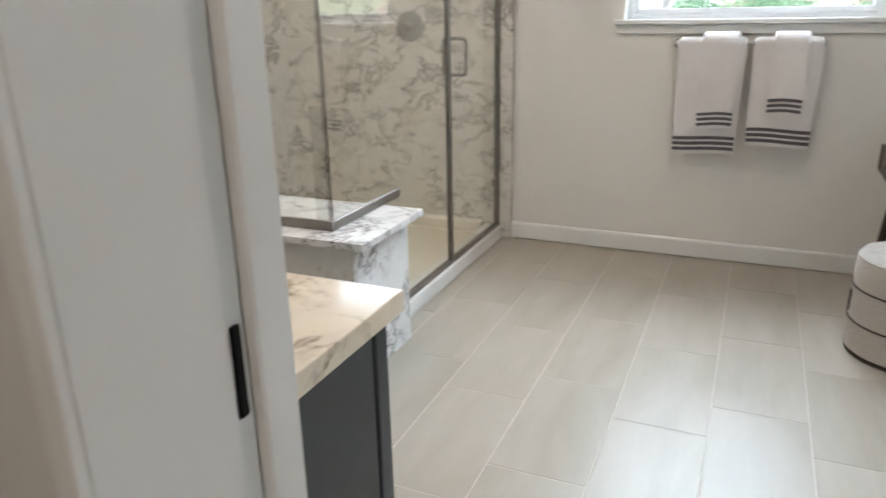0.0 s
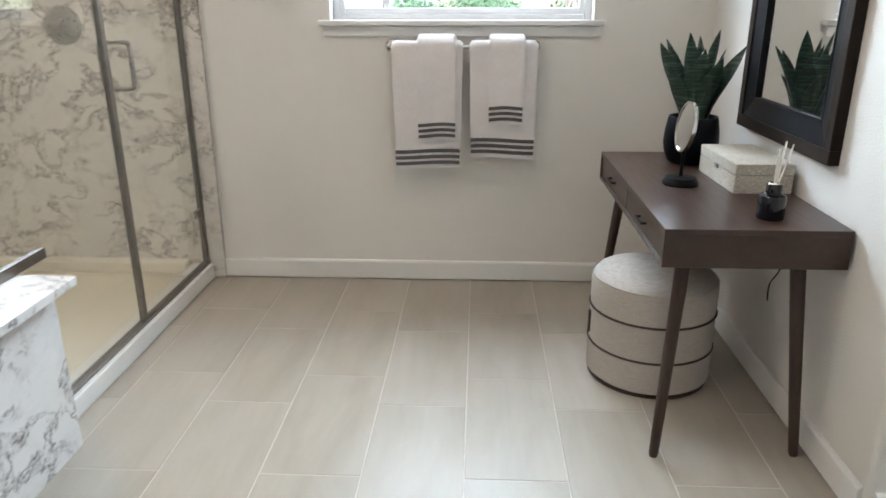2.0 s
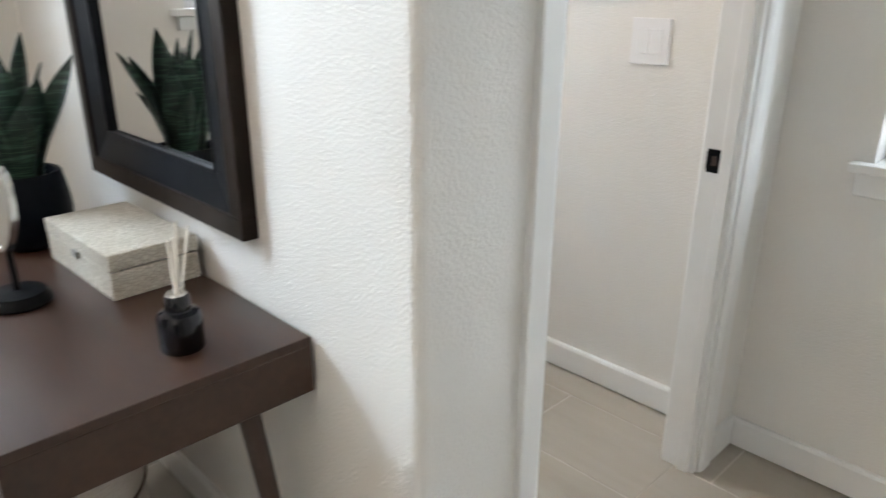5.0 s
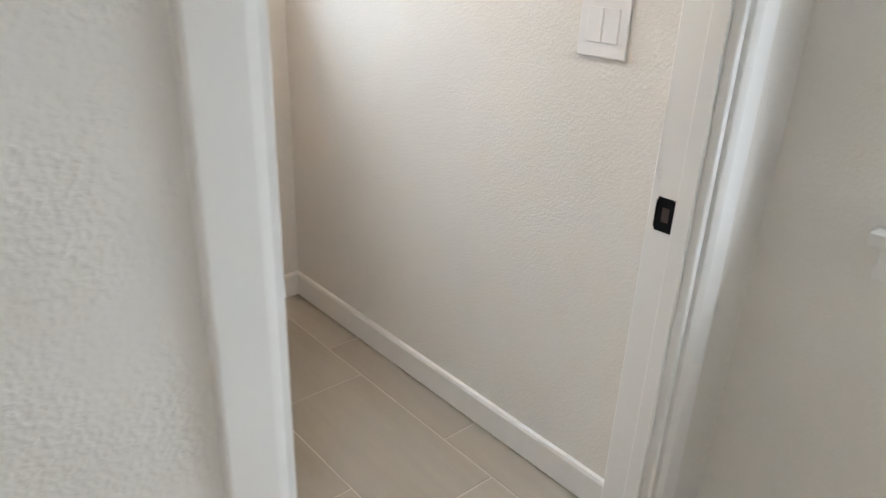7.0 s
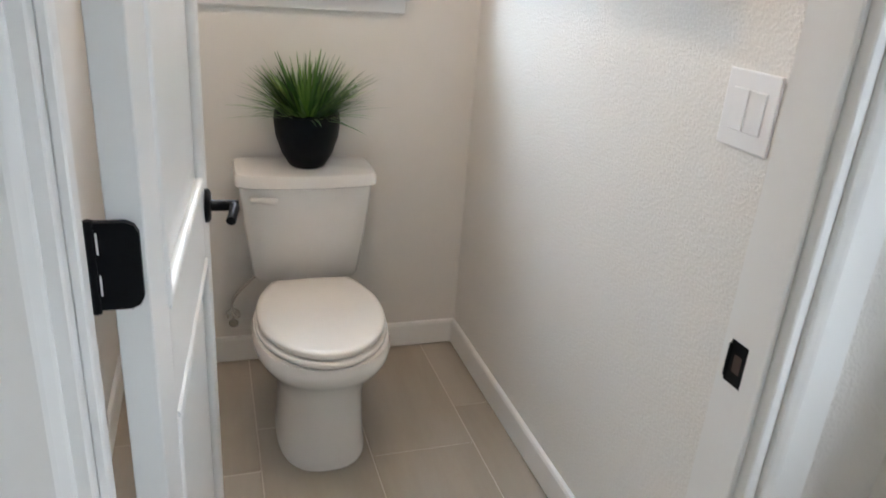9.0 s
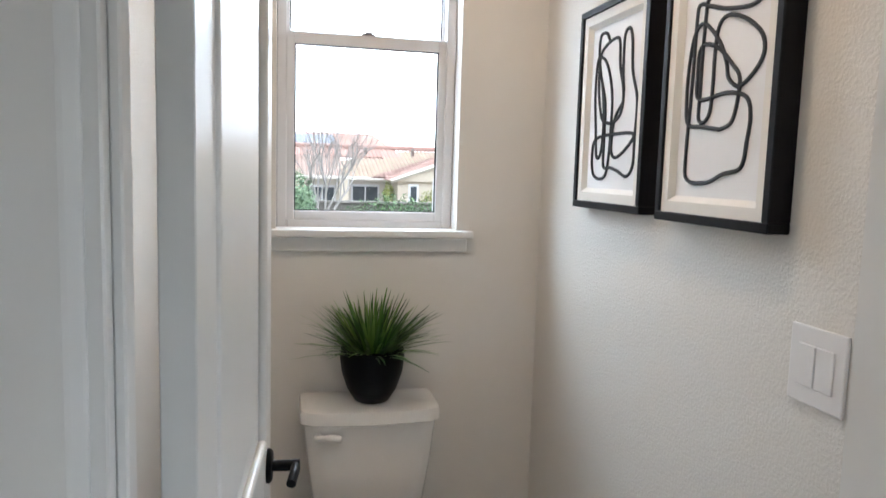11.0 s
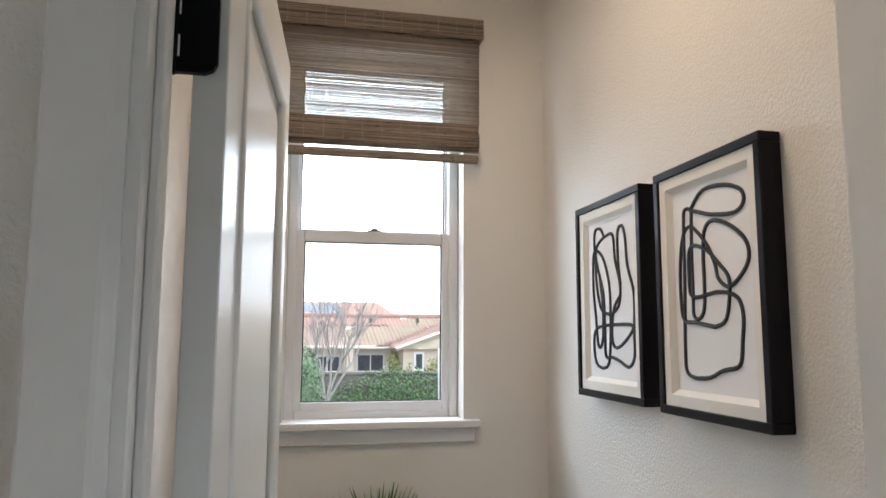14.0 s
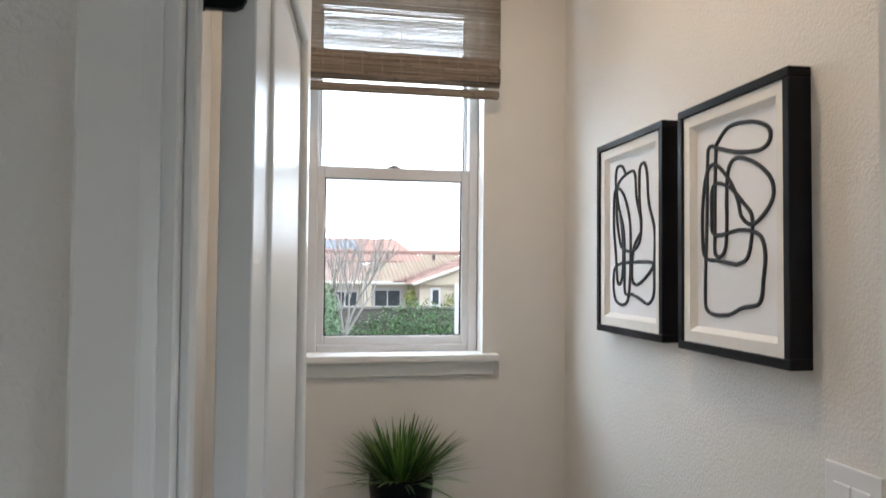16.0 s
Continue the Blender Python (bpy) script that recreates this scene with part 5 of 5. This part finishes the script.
def bush(name, blobs, count, size, mat, label, category, seed, trunk=None):
    rnd_ = random.Random(seed)
    t = thing(name, None, label, category)
    b = bmesh.new()
    for c, r in blobs:
        leaves(b, c, r, count, size, rnd_)
    part("crown", b, mat, t)["kind"] = "stuff"
    if trunk:
        tr = bmesh.new()
        x, y, top = trunk
        tube([(x, y, GZ), (x + 0.05, y, (GZ + top) / 2), (x, y, top)], [0.14, 0.11, 0.05], 10, tr)
        for c, r in blobs:
            tube([(x, y, (GZ + top) / 2), c], [0.06, 0.02], 6, tr)
        part("trunk", tr, twig, t, smooth=60)
    return t


gw = thing("garden_wall", None, "dark block garden wall behind the hedge", "wall")
part("wall_body", box(-14, 22.0, GZ, 24, 22.25, 0.53), garden_block, gw)
part("coping", box(-14, 21.95, 0.53, 24, 22.3, 0.62, 0.02), garden_block, gw)
bush("hedge", [((x, 21.2, -0.25 + 0.3 * math.sin(x * 1.7)), (0.8, 0.6, 0.9)) for x in (2.2, 3.0, 3.8, 4.5, 5.2, 5.8)], 1500, 0.045, hedge_leaf, "dense green ivy hedge against the garden wall", "hedge", 21)
bush("shrub", [((1.95, 17.5, -0.5), (0.55, 0.8, 1.0)), ((1.85, 17.5, 0.45), (0.40, 0.6, 0.95))], 3800, 0.042, bush_leaf, "tall grey-green leafy garden shrub", "shrub", 22, (1.9, 17.5, 0.4))
bush("tree", [((-0.55, 14.0, 1.25), (1.1, 0.9, 1.0)), ((0.2, 14.2, 1.0), (0.75, 0.7, 0.75)), ((-1.25, 14.2, 0.7), (0.65, 0.6, 0.8)), ((-0.3, 14.0, 0.3), (1.0, 0.8, 0.7))], 5200, 0.036, tree_leaf, "round green garden tree", "tree", 23, (-0.4, 14.0, 0.9))
bush("shrub", [((8.85, 53.0, -0.35), (0.42, 0.4, 1.1))], 520, 0.10, yellow_leaf, "yellow-green shrub before the house", "shrub", 24, (8.85, 53.0, -0.3))
bush("shrub", [((11.6, 51.5, -0.7), (0.7, 0.4, 0.9))], 420, 0.10, yellow_leaf, "low yellow-green shrub before the house", "shrub", 25, (11.6, 51.5, -0.7))

# bare trees: a short trunk, limbs fanning up from it, many thin straight twigs
def bare_tree(x, y, height, seed, label):
    t = thing("bare_tree", None, label, "tree")
    rnd_ = random.Random(seed)
    limbs, twigs = bmesh.new(), bmesh.new()

    def grow(p, d_, ln, r, depth):
        m_ = p + d_ * ln * 0.5 + Vector((rnd_.uniform(-1, 1), rnd_.uniform(-1, 1), 0)) * ln * 0.04
        q = p + d_ * ln
        tube([p, m_, q], [r, r * 0.86, r * 0.7], 6 if depth < 2 else 3, limbs if depth < 2 else twigs)
        if depth >= 5:
            return
        for _ in range(3 if depth < 3 else 2):
            a_ = Vector((rnd_.uniform(-1, 1), rnd_.uniform(-1, 1), rnd_.uniform(0.1, 1.0)))
            grow(p + (q - p) * rnd_.choice((0.55, 0.8, 1.0)), (d_ + a_ * 0.58).normalized(), ln * rnd_.uniform(0.60, 0.85), r * 0.60, depth + 1)

    fork = Vector((x + 0.04, y, GZ + height * 0.30))
    tube([(x, y, GZ), (x + 0.06, y, GZ + height * 0.16), tuple(fork)], [0.10, 0.085, 0.07], 8, limbs)
    for s in (-0.42, -0.16, 0.10, 0.36, 0.62):
        grow(fork, Vector((s, rnd_.uniform(-0.3, 0.3), 1)).normalized(), height * 0.235, 0.036, 0)
    part("limbs", limbs, twig, t)
    part("twigs", twigs, twig, t)["kind"] = "stuff"
    return t


bare_tree(2.38, 19.0, 4.7, 31, "leafless tree with many thin rising twigs")
bare_tree(-2.75, 17.0, 4.6, 33, "leafless garden tree before a pale house")


# neighbour's house: tiled roof, eaves, windows
def roof_rows(x0, x1, y0, z0, y1, z1, step=0.19, row=0.21):
    """Barrel tiles in rows up a roof slope."""
    b = bmesh.new()
    n = int((x1 - x0) / step)
    ln = math.hypot(y1 - y0, z1 - z0)
    k = max(1, int(ln / row))
    for j in range(k):
        s0, s1 = j / k, (j + 1.12) / k
        za, ya = z0 + (z1 - z0) * s0, y0 + (y1 - y0) * s0
        zb, yb = z0 + (z1 - z0) * min(1, s1), y0 + (y1 - y0) * min(1, s1)
        for i in range(n):
            x = x0 + i * step
            pts = [(x, 0.0), (x + step * 0.2, 0.036), (x + step * 0.5, 0.054), (x + step * 0.8, 0.036), (x + step, 0.0)]
            lo = [b.verts.new((px, ya, za + h + 0.035)) for px, h in pts]
            hi = [b.verts.new((px, yb, zb + h + 0.005)) for px, h in pts]
            for m_ in range(4):
                b.faces.new((lo[m_], lo[m_ + 1], hi[m_ + 1], hi[m_]))
    return b


# the house stands on lower ground; its plan is drawn at 33 m and set back from there
FAR = Matrix.Translation((1.55, 1.30, 1.63)) @ Matrix.Diagonal((1.7, 1.7, 1.7, 1)) @ Matrix.Translation((-1.55, -1.30, -1.63))
HB = -0.15
ho = thing("neighbour_house", FAR, "beige stucco house with a red barrel-tile roof", "house")
HY = 33.0
part("wall", box(-8.5, HY, HB, 6.2, HY + 8, 1.15), stucco_shade, ho)
part("wing_wall", box(6.2, HY - 1.6, HB, 15, HY + 8, 1.15), stucco, ho)
part("roof", roof_rows(-9, 17, HY - 0.6, 1.2, HY + 4.2, 2.62), roof_tile, ho, "red clay tile roof")
b = bmesh.new()
tri = [(5.95, HY - 2.1, 1.12), (15.4, HY - 2.1, 1.12), (10.7, HY - 2.1, 2.75)]
f0 = [b.verts.new((x, y + 0.25, z)) for x, y, z in tri]
f1 = [b.verts.new((x, y + 6, z)) for x, y, z in tri]
b.faces.new(f0)
b.faces.new(f1)
for k in range(3):
    b.faces.new((f0[k], f0[(k + 1) % 3], f1[(k + 1) % 3], f1[k]))
part("gable", b, stucco, ho)
b = roof_rows(0, 6.2, 0, 0, 5.0, 1.76)
part("wing_roof", b, roof_tile, ho, "red clay tile roof").matrix_local = Matrix.Translation((5.7, HY + 4.1, 1.12)) @ Matrix.Rotation(radians(-90), 4, "Z")
b = tube([(5.85, HY - 2.0, 1.12), (10.7, HY - 2.0, 2.85)], 0.09, 4)
tube([(15.6, HY - 2.0, 1.12), (10.7, HY - 2.0, 2.85)], 0.09, 4, b)
part("bargeboard", b, stucco_shade, ho)
part("gutter", box(-9, HY - 0.75, 1.10, 6.2, HY - 0.55, 1.2, 0.02), stucco_shade, ho)
part("ridge", tube([(-9, HY + 4.2, 2.68), (17, HY + 4.2, 2.68)], 0.12, 8), roof_tile, ho, smooth=60)
for x in (5.3, 7.6):
    part("roof_vent", tube([(x, HY + 3.0, 2.2), (x, HY + 3.0, 2.52), (x, HY + 2.93, 2.58)], 0.085, 8), nickel, ho, smooth=60)


def far_window(x0, x1, y, z0, z1, lights, parent):
    w = box(x0, y - 0.06, z0, x1, y + 0.02, z1)
    o = part("window", w, vinyl, parent)
    s = (x1 - x0 - 0.12) / lights
    for k in range(lights):
        part("pane", box(x0 + 0.09 + k * s, y - 0.075, z0 + 0.1, x0 + 0.03 + (k + 1) * s, y - 0.055, z1 - 0.1), far_glass, o)
    return o


far_window(4.35, 5.62, HY, 0.05, 0.92, 2, ho)
far_window(2.5, 3.7, HY, 0.05, 0.85, 2, ho)
far_window(-3.6, -1.6, HY, 0.0, 0.8, 2, ho)
far_window(6.66, 7.10, HY - 1.6, 0.18, 1.0, 1, ho)
far_window(10.5, 11.6, HY - 1.6, 0.0, 0.95, 1, ho)
for x in (2.15, 4.0):
    part("pillar", box(x - 0.2, HY - 0.7, HB, x + 0.2, HY - 0.35, 1.08, 0.02), stucco, ho)
h2 = thing("far_house", FAR, "house further off with a brown-red roof", "house")
part("wall", box(-14, 48, HB, 5.0, 56, 2.4), stucco_shade, h2)
b = bmesh.new()
for k, (x0, x1) in enumerate(((-14.5, 9.0),)):
    r = [b.verts.new(p) for p in ((x0, 47.4, 2.4), (x1, 47.4, 2.4), (x1 - 1.5, 52, 4.05), (x0, 52, 4.05))]
    b.faces.new(r)
    r2 = [b.verts.new(p) for p in ((x0, 56.6, 2.4), (x1, 56.6, 2.4), (x1 - 1.5, 52, 4.05), (x0, 52, 4.05))]
    b.faces.new(r2)
part("roof", b, roof_far, h2)
for k in range(4):
    part("solar_panel", box(-3.0 + k * 1.4, -1.2, 0, -1.7 + k * 1.4, 1.2, 0.05), solar_panel, h2).matrix_local = pose(2.2, 50.0, 3.42, 19.7, 0, 0)
ph = thing("pale_house", None, "tall pale grey house behind the garden trees", "house")
part("wall", box(-12, 27, GZ, -1.9, 35, 5.2), stucco_white, ph)
b = bmesh.new()
r = [b.verts.new(p) for p in ((-12.6, 26.4, 5.2), (-1.3, 26.4, 5.2), (-3.5, 31, 6.9), (-12.6, 31, 6.9))]
b.faces.new(r)
r = [b.verts.new(p) for p in ((-12.6, 35.6, 5.2), (-1.3, 35.6, 5.2), (-3.5, 31, 6.9), (-12.6, 31, 6.9))]
b.faces.new(r)
part("roof", b, roof_far, ph)
for x0, x1, z0, z1, n_ in ((-4.35, -3.25, 1.9, 3.1, 2), (-2.85, -2.2, 1.9, 3.1, 1), (-4.2, -3.5, 0.2, 1.15, 2), (-7.2, -5.8, 1.9, 3.1, 2)):
    far_window(x0, x1, 27, z0, z1, n_, ph)
ld = thing("white_post", None, "slim white post beside the garden wall", "post")
part("post", box(5.40, 20.0, GZ, 5.50, 20.10, 1.34, 0.01), vinyl, ld)
b = bmesh.new()
bmesh.ops.create_grid(b, x_segments=60, y_segments=12, size=1)
for v in b.verts:
    x, y = v.co.x * 300 + 60, v.co.y * 60 + 300
    hgt = max(0.0, 1 - (v.co.y) ** 2) * (7 + 9 * noise.noise(Vector((x * 0.012, 0.3, 0)))) * (0.25 + 0.75 * min(1.0, max(0.0, (x - 10) / 60)))
    v.co = (x, y, GZ - 0.5 + max(0, hgt) * 1.5)
tagged(part("backdrop", b, hill_grass, smooth=180), "low grassy hills on the horizon", "hills", kind="structure")

# overcast sky behind the hills
b = bmesh.new()
rows = []
for j in range(9):
    a = radians(j * 9.5 - 2)
    rows.append([b.verts.new((900 * math.cos(radians(g)) * math.cos(a), 900 * math.sin(radians(g)) * math.cos(a), 900 * math.sin(a))) for g in range(0, 361, 10)])
for p, q in zip(rows, rows[1:]):
    for i in range(36):
        b.faces.new((p[i], p[i + 1], q[i + 1], q[i]))
tagged(part("backdrop_sky", b, cloud_glow, smooth=180), "bright white overcast sky", "sky", kind="structure")

# ---- floor tiles ----
J = 0.0042
tile_meshes = {}


def tile_mesh(w, l):
    key = (round(w, 3), round(l, 3))
    if key not in tile_meshes:
        b = bmesh.new()
        e = 0.0011
        lo = [b.verts.new(p) for p in ((0, 0, -0.0014), (w, 0, -0.0014), (w, l, -0.0014), (0, l, -0.0014))]
        md = [b.verts.new(p) for p in ((0, 0, -e), (w, 0, -e), (w, l, -e), (0, l, -e))]
        hi = [b.verts.new(p) for p in ((e, e, 0), (w - e, e, 0), (w - e, l - e, 0), (e, l - e, 0))]
        for k in range(4):
            b.faces.new((lo[k], lo[(k + 1) % 4], md[(k + 1) % 4], md[k]))
            b.faces.new((md[k], md[(k + 1) % 4], hi[(k + 1) % 4], hi[k]))
        b.faces.new(hi)
        tile_meshes[key] = mesh_of(b, "tile", tile_face)
    return tile_meshes[key]


def lay(x0, x1, y0, y1, gx=-0.014, gy=2.505, TW=0.319, TL=0.6205):
    k = math.floor((x0 - gx) / TW)
    while gx + k * TW < x1:
        a, c = max(x0, gx + k * TW + J / 2), min(x1, gx + (k + 1) * TW - J / 2)
        off = gy + (0.207 if k % 2 == 0 else 0.0)
        j = math.floor((y0 - off) / TL)
        while off + j * TL < y1:
            u, v = max(y0, off + j * TL + J / 2), min(y1, off + (j + 1) * TL - J / 2)
            if c - a > 0.02 and v - u > 0.02:
                o = new("tile", tile_mesh(c - a, v - u))
                o.location = (a, u, 0)
                o.parent = floor
            j += 1
        k += 1


lay(-1.376, XM, -1.2, YE - 0.002)
lay(XL + 0.02, -1.378, YI, 1.765)
lay(XM + 0.001, XS, YI, YD + 0.06)
lay(XM + 0.116, XW, YD + 0.061, YE - 0.002, 1.650, 3.11, 0.335, 0.645)
